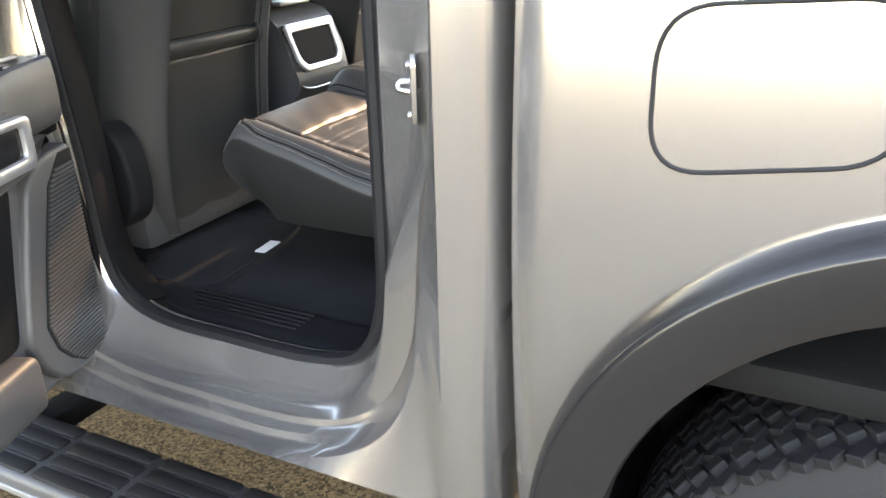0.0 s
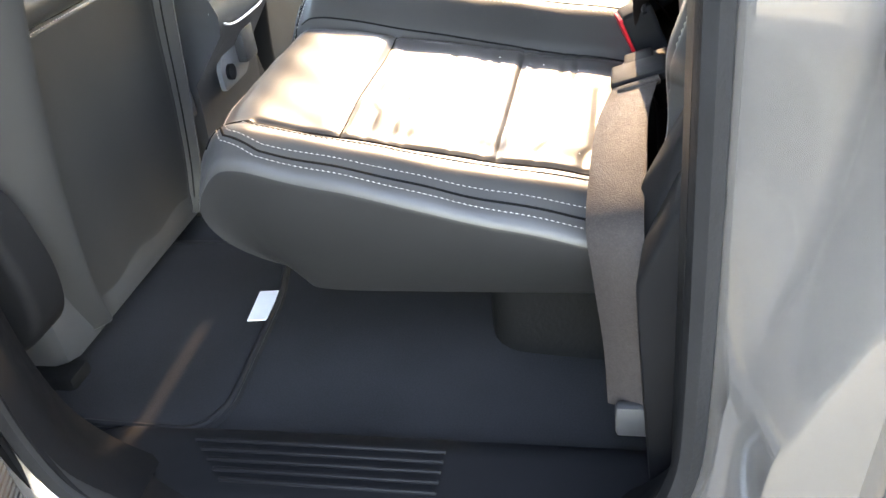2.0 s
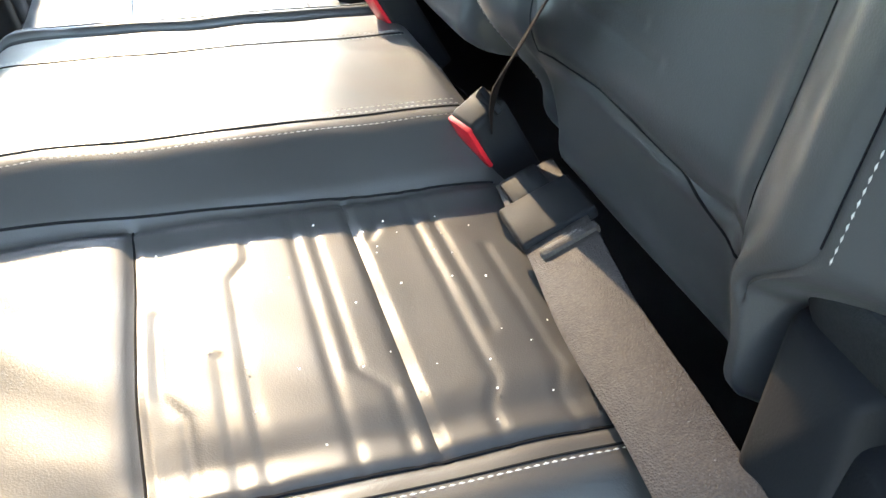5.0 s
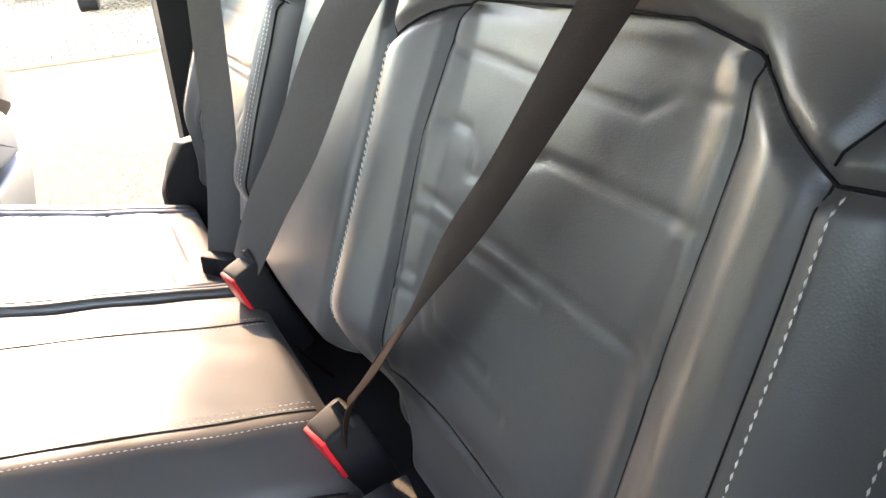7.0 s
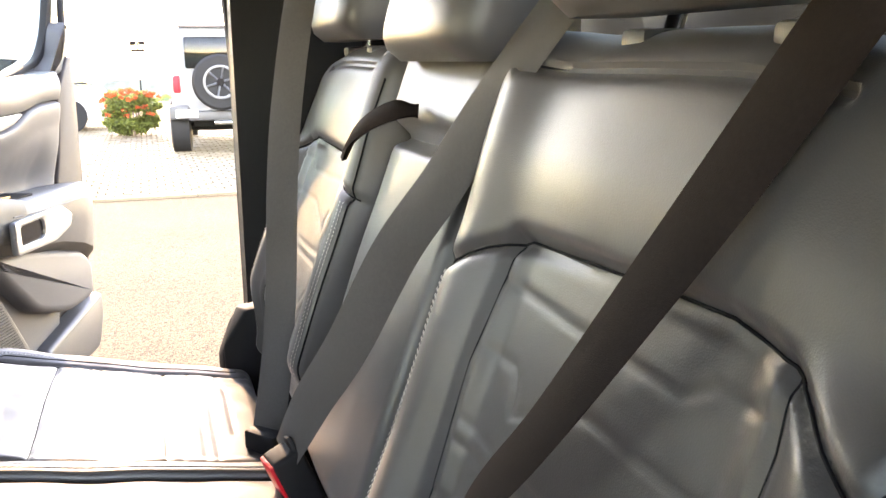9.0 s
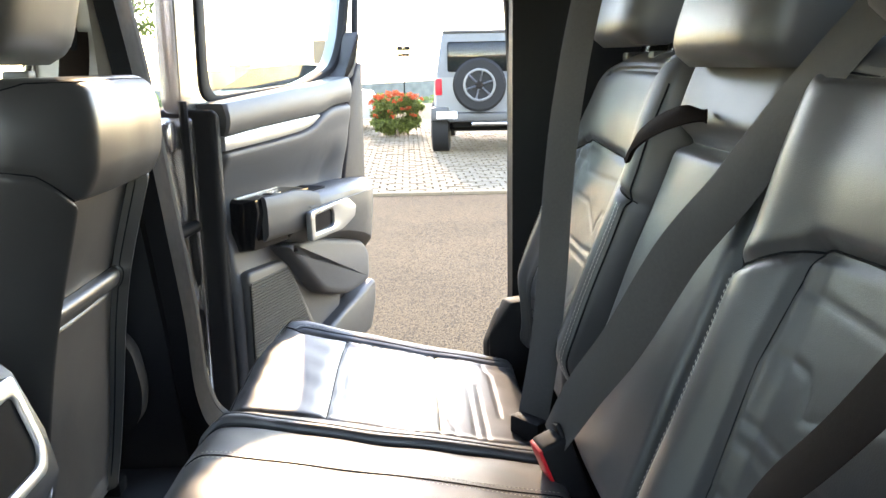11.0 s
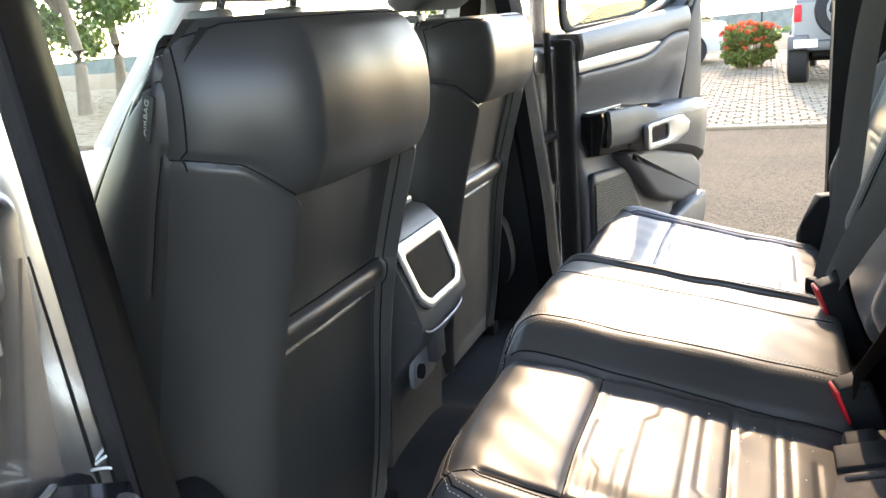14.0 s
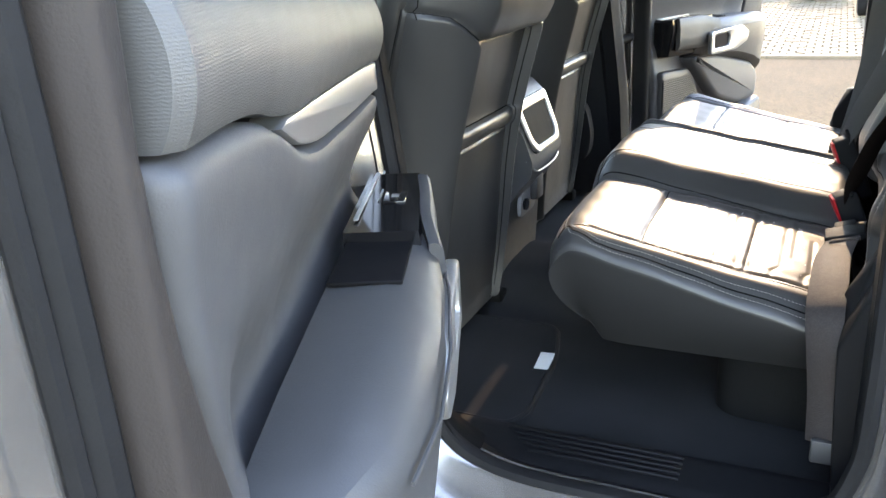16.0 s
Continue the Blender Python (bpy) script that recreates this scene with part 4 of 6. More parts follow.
def headrest(name, center, w, hgt, d, parent_label, lean=0.3, back=0.035):
    """A cushioned head restraint on two posts."""
    t = thing(name, parent_label, "headrest", center)
    cx, cy, cz = center
    rings = []
    for k in np.linspace(-1, 1, 15):
        z = cz + k * hgt / 2
        e = (1 - abs(k) ** 7) ** 0.5 if abs(k) < 1 else 0.0
        e = max(e, 0.45)
        x = cx + lean * (z - cz)
        ring = []
        for a in np.linspace(0, 2 * math.pi, 33)[:-1]:
            ca, sa = math.cos(a), math.sin(a)
            ring.append(Vector((x + d / 2 * e * math.copysign(abs(ca) ** 0.55, ca), cy + w / 2 * (0.85 + 0.15 * e) * math.copysign(abs(sa) ** 0.45, sa), z)))
        rings.append(ring)
    part("cushion", loft(rings), LEATHER, t)
    for s in (-1, 1):
        part("post", tube([(cx + back - lean * hgt / 2 - lean * 0.06, cy + s * w * 0.27, cz - hgt / 2 - 0.06), (cx + back - lean * hgt / 2 + 0.01, cy + s * w * 0.27, cz - hgt / 2 + 0.02)], 0.0065, 10), CHROME, t, "chrome post")
        part("guide", box(cx + back - lean * hgt / 2 - 0.03, cx + back - lean * hgt / 2 + 0.01, cy + s * w * 0.27 - 0.014, cy + s * w * 0.27 + 0.014, cz - hgt / 2 - 0.022, cz - hgt / 2 - 0.008, 0.004), PLASTIC, t)
    return t


bench = thing("rear_bench", "black leather rear bench seat with pale stitching", "car seat", (-0.5, 0, 0.62))
outer_cushion(-1, bench)
outer_cushion(1, bench)
outer_back(-1, bench)
outer_back(1, bench)
middle_back(bench)
base_line = rounded([(-0.46, -0.49), (-0.27, -0.51), (-0.27, 0.51), (-0.46, 0.49)], 0.05, 6)
part("seat_base", prism(base_line, 0.165, Matrix.Translation((0, 0, 0.610)), 0.004), UNDER, bench, "black box under the cushions")
headrest("headrest", (-0.115, -0.04, 1.442), 0.25, 0.17, 0.11, "black leather middle rear headrest on chrome posts")
headrest("headrest", (-0.105, 0.40, 1.47), 0.26, 0.17, 0.11, "black leather outer rear headrest on chrome posts")
headrest("headrest", (-0.105, -0.40, 1.47), 0.26, 0.17, 0.11, "black leather outer rear headrest on chrome posts")

# ---- front seats ----
def front_seat(cy, dx, out, top=1.374):
    """out: +1 where the door is on the +y side."""
    seat = thing("front_seat", "black leather front seat with a rear map pocket", "car seat", (-1.05 + dx, cy, 0.61), "front seats")
    M = Matrix(((0, 0, 1, dx), (1, 0, 0, cy), (0, 1, 0, 0), (0, 0, 0, 1)))

    WZ, WX = [0.62, 0.80, 1.04, 1.19, 1.25, 1.32, 1.39], [-0.915, -0.895, -0.855, -0.815, -0.80, -0.80, -0.83]
    # how the back narrows at its waist and foot
    waist = lambda T: ease(T, [0.655, 0.72, 0.82, 0.95, 1.05, 1.15, 1.25, 1.33, 1.39], [0.84, 0.93, 0.975, 0.955, 0.932, 0.938, 0.965, 0.935, 0.83])
    edge_line = [(-0.235, 1.252), (-0.20, 1.240), (-0.17, 1.212), (-0.152, 1.198), (0.152, 1.198), (0.17, 1.212), (0.20, 1.240), (0.235, 1.252)]

    def height(S, T):
        a = np.abs(S)
        cen = 1 - sm(0.146, 0.156, a)
        edge = np.interp(a, [0.152, 0.17, 0.20, 0.235], [1.198, 1.212, 1.240, 1.252])
        up = sm(edge - 0.002, edge + 0.004, T)
        roll = np.clip(1 - (T - edge) / 0.05, 0, 1) * up
        h = ease(T, WZ, WX) + up * (0.014 * (1 - (a / 0.24) ** 2) - 0.012 * roll ** 2) * (1 - sm(0.16, 0.225, a))
        h = h - (1 - up) * cen * (0.036 - 0.008 * sm(1.0, 0.7, T))
        k = np.clip(np.abs(T - 1.031) / 0.018, 0, 1)
        h = h + cen * (0.006 * (1 - sm(1.006, 1.014, T)) + 0.017 * np.sqrt(np.clip(1 - k ** 2.5, 0, 1)))
        h = h - 0.088 * np.clip((a - 0.140) / 0.095, 0, 1) ** 1.7
        h += grooves(S, T, [[(s * 0.151, 1.2), (s * 0.151, 0.66)] for s in (-1, 1)], 0.004, 0.004) + grooves(S, T, [edge_line], 0.008, 0.004)
        return h + 0.0008 * np.sin(S * 21 + 1) * np.sin(T * 14) + 0.0004 * np.sin(S * 47 + T * 9)

    def warp(S, T, H):
        return S * waist(T), T, H
    spec = (M, -0.235, 0.235, 0.655, top, height, lambda S, T: np.interp(T, [0.66, 1.1, 1.3, 1.39], [-0.99, -0.985, -0.93, -0.875]), 0.018, 130, 250, warp, (0.9, 0.9, 0.6, 1.1))
    back = part("seat_back", pad(*spec), BACK_VINYL, seat, "leather back shell with a map pocket")
    seam(spec, edge_line, back, 0.0011)
    for s in (-1, 1):
        seam(spec, [(s * 0.151, 1.196), (s * 0.151, 0.68)], back, 0.0012)
        seam(spec, [(s * 0.231, 1.24), (s * 0.231, top - 0.017), (s * 0.20, top - 0.006), (s * 0.0, top - 0.004)], back, 0.0010)
    seam(spec, [(-0.150, 1.0495), (0.150, 1.0495)], back, 0.0014)
    seam(spec, [(-0.150, 1.0115), (0.150, 1.0115)], back, 0.0010)
    sewn(spec, [[(-0.148, 1.0085), (0.148, 1.0085)]], back, 0.005, 0.0005)
    # upholstered flank with its sewn panels
    x_rear = lambda T: ease(T, WZ, WX) - 0.094
    x_front = lambda T: ease(T, [0.66, 1.0, 1.15, 1.25, 1.33, 1.39], [-1.09, -1.085, -1.05, -0.985, -0.925, -0.88])

    for s in (-1, 1):
        def to_flank(S, T, H):
            return x_rear(T) + (x_front(T) - x_rear(T)) * S, T, H * waist(T) / 0.965
        lines = [[(0, 1.318), (0.3, 1.322), (0.55, 1.316), (0.75, 1.30)], [(0, 1.256), (0.2, 1.256), (0.2, 1.12)], [(0, 1.352), (0.4, 1.35), (0.9, 1.33)], [(0.9, 1.30), (0.93, 1.1), (0.93, 0.75)]]
        fs = (Matrix(((1, 0, 0, dx), (0, 0, s, cy), (0, 1, 0, 0), (0, 0, 0, 1))), 0.0, 1.0, 0.67, top - 0.012,
              lambda S, T: 0.220 + 0.022 * np.sin(np.pi * np.clip(S, 0, 1)) * (1 - 0.5 * sm(1.2, 1.37, T)) + grooves(S * 0.2, T, [[(a * 0.2, c) for a, c in q] for q in lines], 0.003, 0.004), 0.19, 0.010, 60, 140, to_flank, (0, 0, 0.9, 1))
        fl = part("flank", pad(*fs), LEATHER_SHADED, seat, "side panel with sewn seams, its leather darkened for shade")
        for q in lines:
            seam(fs, [(a, c) for a, c in q], fl, 0.0009)
        sewn(fs, [[(0.02, 1.345), (0.4, 1.343), (0.9, 1.322)], [(0.02, 1.359), (0.4, 1.357), (0.9, 1.337)]], fl, 0.0045, 0.00045)

    # padded front half with side bolsters
    Mf = Matrix(((0, 0, -1, dx - 0.97), (-1, 0, 0, cy), (0, 1, 0, 0), (0, 0, 0, 1)))

    def front(S, T):
        a = np.abs(S)
        return np.interp(T, [0.66, 1.05, 1.25, 1.33, 1.385], [0.10, 0.075, 0.0, -0.045, -0.085]) + 0.05 * sm(0.13, 0.22, a) * (1 - sm(1.1, 1.3, T))
    part("seat_back_pad", pad(Mf, -0.228, 0.228, 0.66, top - 0.008, front, lambda S, T: -0.97 - np.interp(T, [0.66, 1.1, 1.3, 1.39], [-0.97, -0.965, -0.90, -0.86]), 0.04, 50, 60, warp), LEATHER_SHADED, seat, "side and front upholstery, its leather darkened for shade")
    # seat base, rails and hinge cover
    part("seat_cushion", pad(Matrix.Translation((dx, cy, 0)), -1.50, -0.95, -0.25, 0.25, lambda S, T: 0.90 - 0.1 * (S + 1.5) + 0.03 * sm(0.15, 0.22, np.abs(T)), 0.76, 0.05, 40, 40), LEATHER, seat)
    part("seat_frame", box(-1.42 + dx, -0.93 + dx, cy - 0.21, cy + 0.21, 0.635, 0.77, 0.03), PLASTIC, seat, "black seat frame")
    for s in (-1, 1):
        part("rail", box(-1.5 + dx, -0.93 + dx, cy + s * 0.2 - 0.02, cy + s * 0.2 + 0.02, 0.612, 0.64, 0.006), UNDER, seat)
    prof = [(-0.14, 0.0), (-0.06, -0.05), (0.02, -0.055), (0.065, -0.02), (0.075, 0.04), (0.06, 0.12), (0.02, 0.16), (-0.04, 0.14), (-0.12, 0.06)]
    hc = prism(rounded([(a - 0.96 + dx, b + 0.76) for a, b in prof], 0.03), 0.05, Matrix(((1, 0, 0, 0), (0, 0, out, cy + out * 0.215), (0, 1, 0, 0), (0, 0, 0, 1))), 0.012, 3)
    part("hinge_cover", hc, BLACK, seat, "black plastic hinge cover")
    return seat


near_seat = front_seat(-0.378, 0.0, -1)
front_seat(0.385, -0.062, 1, 1.356)
headrest("headrest", (-0.90, -0.395, 1.487), 0.27, 0.19, 0.12, "black leather front headrest on chrome posts", 0.25, 0.0)
headrest("headrest", (-0.995, 0.375, 1.468), 0.27, 0.19, 0.12, "black leather front headrest on chrome posts", 0.25, 0.0)

# ---- centre console ----
console = thing("centre_console", "black centre console with a silver-framed rear tray", "console", (-1.2, 0, 0.61))
part("body", loft([[Vector((x, y, z)) for x, y, z in ((xb, -w, z0), (xb, w, z0), (-1.75, w, z0), (-1.75, -w, z0))] for xb, w, z0 in ((-0.96, 0.115, 0.61), (-0.945, 0.115, 0.80), (-0.892, 0.10, 0.87), (-0.886, 0.105, 0.90), (-0.90, 0.11, 0.95), (-0.93, 0.112, 1.02), (-0.955, 0.11, 1.045), (-1.02, 0.10, 1.06))]), PLASTIC, console)
BZ = plane_matrix((-0.909, -0.004, 0.972), (0, 1, 0), (-0.036, 0, 0.095))
outer_poly = rounded([(-0.070, -0.062), (0.070, -0.062), (0.092, -0.038), (0.098, 0.055), (-0.098, 0.055), (-0.092, -0.038)], 0.012)
inner_poly = rounded([(-0.058, -0.048), (0.058, -0.048), (0.076, -0.030), (0.080, 0.034), (-0.080, 0.034), (-0.076, -0.030)], 0.010)
part("bezel", frame_prism(outer_poly, inner_poly, 0.012, BZ @ Matrix.Translation((0, 0, -0.004)), 0.003), SILVER, console, "satin silver bezel")
part("tray", frame_prism(outer_poly, inner_poly, 0.004, BZ @ Matrix.Translation((0, 0, -0.012)), 0), PLASTIC, console)
# dark plate just inside the bezel stands in for the tray's shaded depth
part("tray_shade", prism(outer_poly, 0.006, BZ @ Matrix.Translation((0, 0, -0.0025))), SEAM_SHADE, console, "flat dark sheet for the shade inside the tray")
part("trim_line", tube(smooth_path([(-0.900, -0.104, 0.905), (-0.888, -0.075, 0.878), (-0.8865, 0, 0.872), (-0.888, 0.075, 0.878), (-0.900, 0.104, 0.905)], 5), 0.0022, 8), SILVER, console)
part("lid", box(-1.45, -0.985, -0.105, 0.105, 1.055, 1.085, 0.012, 3), LEATHER, console, "padded armrest lid")
part("lid_edge", box(-0.992, -0.955, -0.06, 0.06, 1.060, 1.072, 0.004), SILVER, console)
usb = part("socket_plate", prism(rounded([(-0.055, 0.762), (0.035, 0.762), (0.07, 0.79), (0.07, 0.852), (0.0, 0.852), (-0.055, 0.80)], 0.012), 0.008, plane_matrix((-0.940, 0, 0), (0, 1, 0), (0, 0, 1)), 0.002), GREY, console, "grey power socket plate")
part("socket_flap", box(-0.936, -0.915, 0.012, 0.060, 0.785, 0.850, 0.005), PLASTIC, usb)
part("round_socket", tube([(-0.936, -0.028, 0.787), (-0.926, -0.028, 0.787)], 0.013, 20), GLOSS, usb)

# ---- rear doors ----
def rear_door(side):
    o = Vector((-0.835, -0.829, 0)) if side < 0 else Vector((-0.849, 0.935, 0))
    d = Vector((0.36, side * 0.933, 0)).normalized()
    n = Vector((abs(d.y), -side * d.x, 0))
    M = Matrix(((d.x, 0, n.x, o.x), (d.y, 0, n.y, o.y), (0, 1, 0, 0), (0, 0, 0, 1)))
    door = thing("rear_door", "open rear door with grey trim and silver outer skin", "car door", (o.x, o.y, 0.55), "rear doors")
    # outer skin and inner steel
    out = rounded([(-0.06, 0.545), (0.60, 0.525), (0.73, 0.58), (0.785, 0.72), (0.80, 0.95), (0.805, 1.2), (0.81, 1.335), (0.49, 1.292), (-0.07, 1.268)], 0.04)
    part("outer_skin", prism(out, 0.03, M @ Matrix.Translation((0, 0, -0.165)), 0.012, 3), PAINT, door, "silver painted outer skin")
    part("steel_frame", prism([(a * 0.965 + 0.004, b if b > 1.0 else b + 0.015) for a, b in out], 0.100, M @ Matrix.Translation((0, 0, -0.134)), 0.012, 3), PAINT, door, "silver painted door shell")
    # lower card, hollowed under the strip and swelling towards its foot
    uo, u0 = (0.0, 0.085) if side < 0 else (0.08, -0.006)
    edge_top = lambda u: ease(u + uo, [-0.01, 0.10, 0.33, 0.438, 0.48, 0.51, 0.541, 0.572, 0.62, 0.66, 0.72], [1.188, 1.193, 1.203, 1.212, 1.222, 1.236, 1.249, 1.257, 1.262, 1.263, 1.263])
    edge_end = lambda z: ease(z, [0.56, 0.75, 0.95, 1.08, 1.16, 1.214, 1.27], [0.53, 0.57, 0.62, 0.660, 0.686, 0.696, 0.699]) - uo

    def card(S, T):
        k = (T - 0.575) / (edge_top(S) - 0.575)
        h = 0.010 + 0.006 * sm(0.90, 0.98, k) - 0.042 * np.exp(-((T - 1.075) / 0.070) ** 2) * (1 - 0.8 * sm(0.60 - uo, 0.70 - uo, S))
        return h + 0.010 * (1 - sm(0.50, 0.62, k)) - 0.012 * (1 - sm(0.10, 0.22, k))

    def fit_edges(S, T, H):
        ua = -0.006 + (u0 + 0.006) * sm(1.06, 1.19, T)
        u = ua + (S - u0) * (edge_end(T) - ua) / (0.70 - uo - u0)
        return u, 0.575 + (T - 0.575) * (edge_top(u) - 0.575) / 0.688, H
    flat = lambda S, T: card(S, 0.575 + (T - 0.575) * (edge_top(S) - 0.575) / 0.688)
    part("lower_trim", pad(M, u0, 0.70 - uo, 0.575, 1.263, flat, -0.055, 0.018, 110, 130, fit_edges, (1, 0.9, 1, 0.7)), TRIM, door, "grey plastic door card")
    belt = lambda u: ease(u + uo, [-0.01, 0.2, 0.4, 0.55, 0.62, 0.70], [1.286, 1.300, 1.313, 1.322, 1.328, 1.336])
    low = lambda u: ease(u + uo, [-0.01, 0.17, 0.41, 0.50, 0.541, 0.572, 0.62, 0.66, 0.72], [1.219, 1.232, 1.243, 1.247, 1.2535, 1.261, 1.266, 1.267, 1.267])

    def fit_upper(S, T, H):
        return S, low(S) + (belt(S) - low(S)) * T, H
    part("upper_trim", pad(M, u0 + 0.002, 0.689 - uo, 0.0, 1.0, lambda S, T: 0.014 + 0.010 * np.sin(np.pi * np.clip(T, 0, 1)) ** 0.8, -0.06, 0.010, 90, 30, fit_upper, (0.7, 1.0, 0, 0)), GRAIN, door, "grey soft upper door trim with fine grain")
    part("corner_trim", prism(rounded([(0.60, 1.322), (0.700, 1.332), (0.725, 1.46), (0.700, 1.44), (0.672, 1.372)], 0.012), 0.05, M @ Matrix.Translation((0, 0, -0.052)), 0.010, 3), TRIM, door, "grey corner panel beside the window")
    bar = [(u, float(edge_top(u)) + 0.002) for u in np.linspace(u0 + 0.003, 0.515 - uo, 22)] + [(u, float(low(u)) - 0.002) for u in np.linspace(0.50 - uo, u0 + 0.003, 22)]
    part("trim_strip", prism(bar, 0.024, M @ Matrix.Translation((0, 0, -0.012)), 0.003), SILVER, door, "satin silver trim strip")
    # armrest with its padded top
    sh = 0.065 if side < 0 else 0.058
    Ma = M @ Matrix.Translation((sh, 0, 0))
    def arm_ring(u, w, zt, zb):
        return [(u, zt, -0.01), (u, zt + 0.004, w * 0.5), (u, zt, w * 0.86), (u, zt - 0.012, w), (u, zt - 0.03, w * 1.03), (u, (zt + zb) / 2, w * 1.0), (u, zb + 0.02, w * 0.9), (u, zb, w * 0.6), (u, zb, -0.01)]
    rings = [arm_ring(*q) for q in ((0.115, 0.066, 1.066, 0.968), (0.16, 0.078, 1.068, 0.955), (0.24, 0.088, 1.068, 0.945), (0.36, 0.094, 1.066, 0.93), (0.46, 0.092, 1.064, 0.905), (0.53, 0.08, 1.06, 0.88), (0.575, 0.055, 1.055, 0.86), (0.60, 0.02, 1.05, 0.86))]
    arm = part("armrest", loft([[Ma @ Vector((u, z, h)) for u, z, h in r] for r in rings]), PLASTIC, door, "dark grey padded armrest")
    part("seam", tube([Ma @ Vector((u, 1.045 - 0.012 * u, 0.005 + np.interp(u, [0.16, 0.24, 0.36, 0.46, 0.53], [0.078, 0.089, 0.096, 0.094, 0.081]))) for u in np.linspace(0.16, 0.53, 16)], 0.0016, 6), PLASTIC, arm)
    # switch panel, its silver edge and, behind it, a dark sheet for the open bin
    sw = part("switch_panel", loft([[Ma @ Vector(p) for p in ((u, zt, -0.01), (u, zt, w), (u, zt - 0.03, w + 0.004), (u, 0.975, w * 0.8), (u, 0.965, -0.01))] for u, zt, w in ((-0.03, 1.078, 0.02), (-0.02, 1.086, 0.048), (0.05, 1.086, 0.056), (0.19, 1.084, 0.064))]), GLOSS, door, "gloss black window switch panel")
    part("switch", box(0.06, 0.10, 1.084, 1.0875, 0.018, 0.042, 0.001, 2, Ma), GLOSS, sw)
    part("switch_mark", box(0.074, 0.084, 1.0876, 1.0882, 0.026, 0.034, 0.0, 1, Ma), SILVER, sw)
    part("silver_line", box(-0.02, 0.16, 1.086, 1.0885, -0.004, 0.001, 0.0006, 1, Ma), SILVER, sw)
    us = np.linspace(0.0, 0.20, 15)
    ws, ks = ease(us, [0.0, 0.07, 0.14, 0.20], [0.056, 0.064, 0.07, 0.082]), ease(us, [0.0, 0.07, 0.14, 0.20], [0, 0.02, 0.15, 0.8])
    sec = [(1.089, -0.008), (1.090, -0.003), (1.088, 0.003), (1.083, 0.006), (1.06, 0.0085), (1.03, 0.009), (1.005, 0.008), (0.995, 0.002), (0.99, -0.006)]
    part("panel_edge", loft([[Ma @ Vector((u, z - (0.02 if z > 1.02 else 0.01) * k, w + d)) for z, d in sec] for u, w, k in zip(us, ws, ks)]), PLASTIC, door, "charcoal panel edge")
    # no hollow here: the bin's inner shade is this dark plate
    part("bin", box(0.188, 0.292, 1.0700, 1.0740, -0.008, 0.058, 0.001, 1, Ma), SEAM_SHADE, arm, "flat dark sheet for the shaded grab bin in the armrest")
    part("switch_line", box(0.05, 0.094, 1.0862, 1.0872, 0.012, 0.0135, 0.0, 1, Ma), SILVER, sw)
    # release handle
    bez = rounded([(0.135, 0.965), (0.30, 0.965), (0.375, 0.985), (0.385, 1.012), (0.33, 1.042), (0.135, 1.036)], 0.012)
    inn = rounded([(0.155, 0.982), (0.245, 0.982), (0.255, 0.990), (0.255, 1.016), (0.245, 1.026), (0.155, 1.024)], 0.008)
    part("handle_bezel", frame_prism(bez, inn, 0.016, Ma @ Matrix.Translation((0, 0, 0.083)), 0.004), SILVER, door, "satin silver release handle surround")
    part("handle_cup", prism(inn, 0.006, Ma @ Matrix.Translation((0, 0, 0.086))), GLOSS, door)
    # speaker cover: surround with a ridged grille
    if side < 0:
        spk = [(0.006, 0.600), (0.06, 0.585), (0.15, 0.598), (0.196, 0.645), (0.212, 0.700), (0.182, 0.80), (0.140, 0.915), (0.105, 0.945), (0.010, 0.950)]
        rz, ru, first, count = [0.60, 0.625, 0.655, 0.70, 0.80, 0.90, 0.94], [0.085, 0.122, 0.150, 0.166, 0.132, 0.090, 0.045], 0.606, 48
    else:
        spk = [(0.012, 0.585), (0.33, 0.60), (0.315, 0.72), (0.20, 0.90), (0.17, 0.925), (0.012, 0.93)]
        rz, ru, first, count = [0.60, 0.72, 0.90], [0.305, 0.29, 0.18], 0.605, 46
    sp = part("speaker_surround", prism(rounded(spk, 0.02), 0.022, M @ Matrix.Translation((0, 0, 0.012)), 0.008, 3), PLASTIC, door, "charcoal speaker surround")
    field = [(0.016, first - 0.002)] + [(u + 0.004, z) for u, z in zip(ru, rz)] + [(0.016, rz[-1])]
    part("grille_base", prism(field, 0.002, M @ Matrix.Translation((0, 0, 0.0335))), BLACK, sp, "black base behind the ridges", smooth=False)
    bm = bmesh.new()
    for k in range(count):
        z = first + k * 0.0066
        box(0.018, float(np.interp(z, rz, ru)), z, z + 0.0036, 0.0355, 0.0385, 0, 1, M, bm)
    gr = part("speaker_grille", bm, PLASTIC, sp, "charcoal ridged speaker grille", smooth=False)
    gr["kind"] = "stuff"
    # panel below the armrest and a map pocket
    if side < 0:
        pk = [(0.10, 0.985), (0.30, 0.975), (0.55, 0.93), (0.60, 0.89), (0.595, 0.86), (0.46, 0.88), (0.30, 0.925), (0.15, 0.945)]
        pocket = [(0.224, 0.600), (0.52, 0.61), (0.545, 0.66), (0.545, 0.700), (0.225, 0.690)]
        well = [(0.165, 0.925), (0.30, 0.905), (0.50, 0.855), (0.555, 0.80), (0.545, 0.705), (0.222, 0.695), (0.200, 0.79)]
        # a flat dark sheet stands in for the shade inside the open pocket
        part("pocket_shade", prism(rounded(well, 0.02), 0.004, M @ Matrix.Translation((0, 0, 0.018)), 0.001), SEAM_SHADE, door, "flat dark sheet for the shade inside the map pocket")
    else:
        pk = [(0.14, 0.965), (0.30, 0.955), (0.55, 0.90), (0.60, 0.86), (0.595, 0.77), (0.46, 0.765), (0.37, 0.79), (0.31, 0.81)]
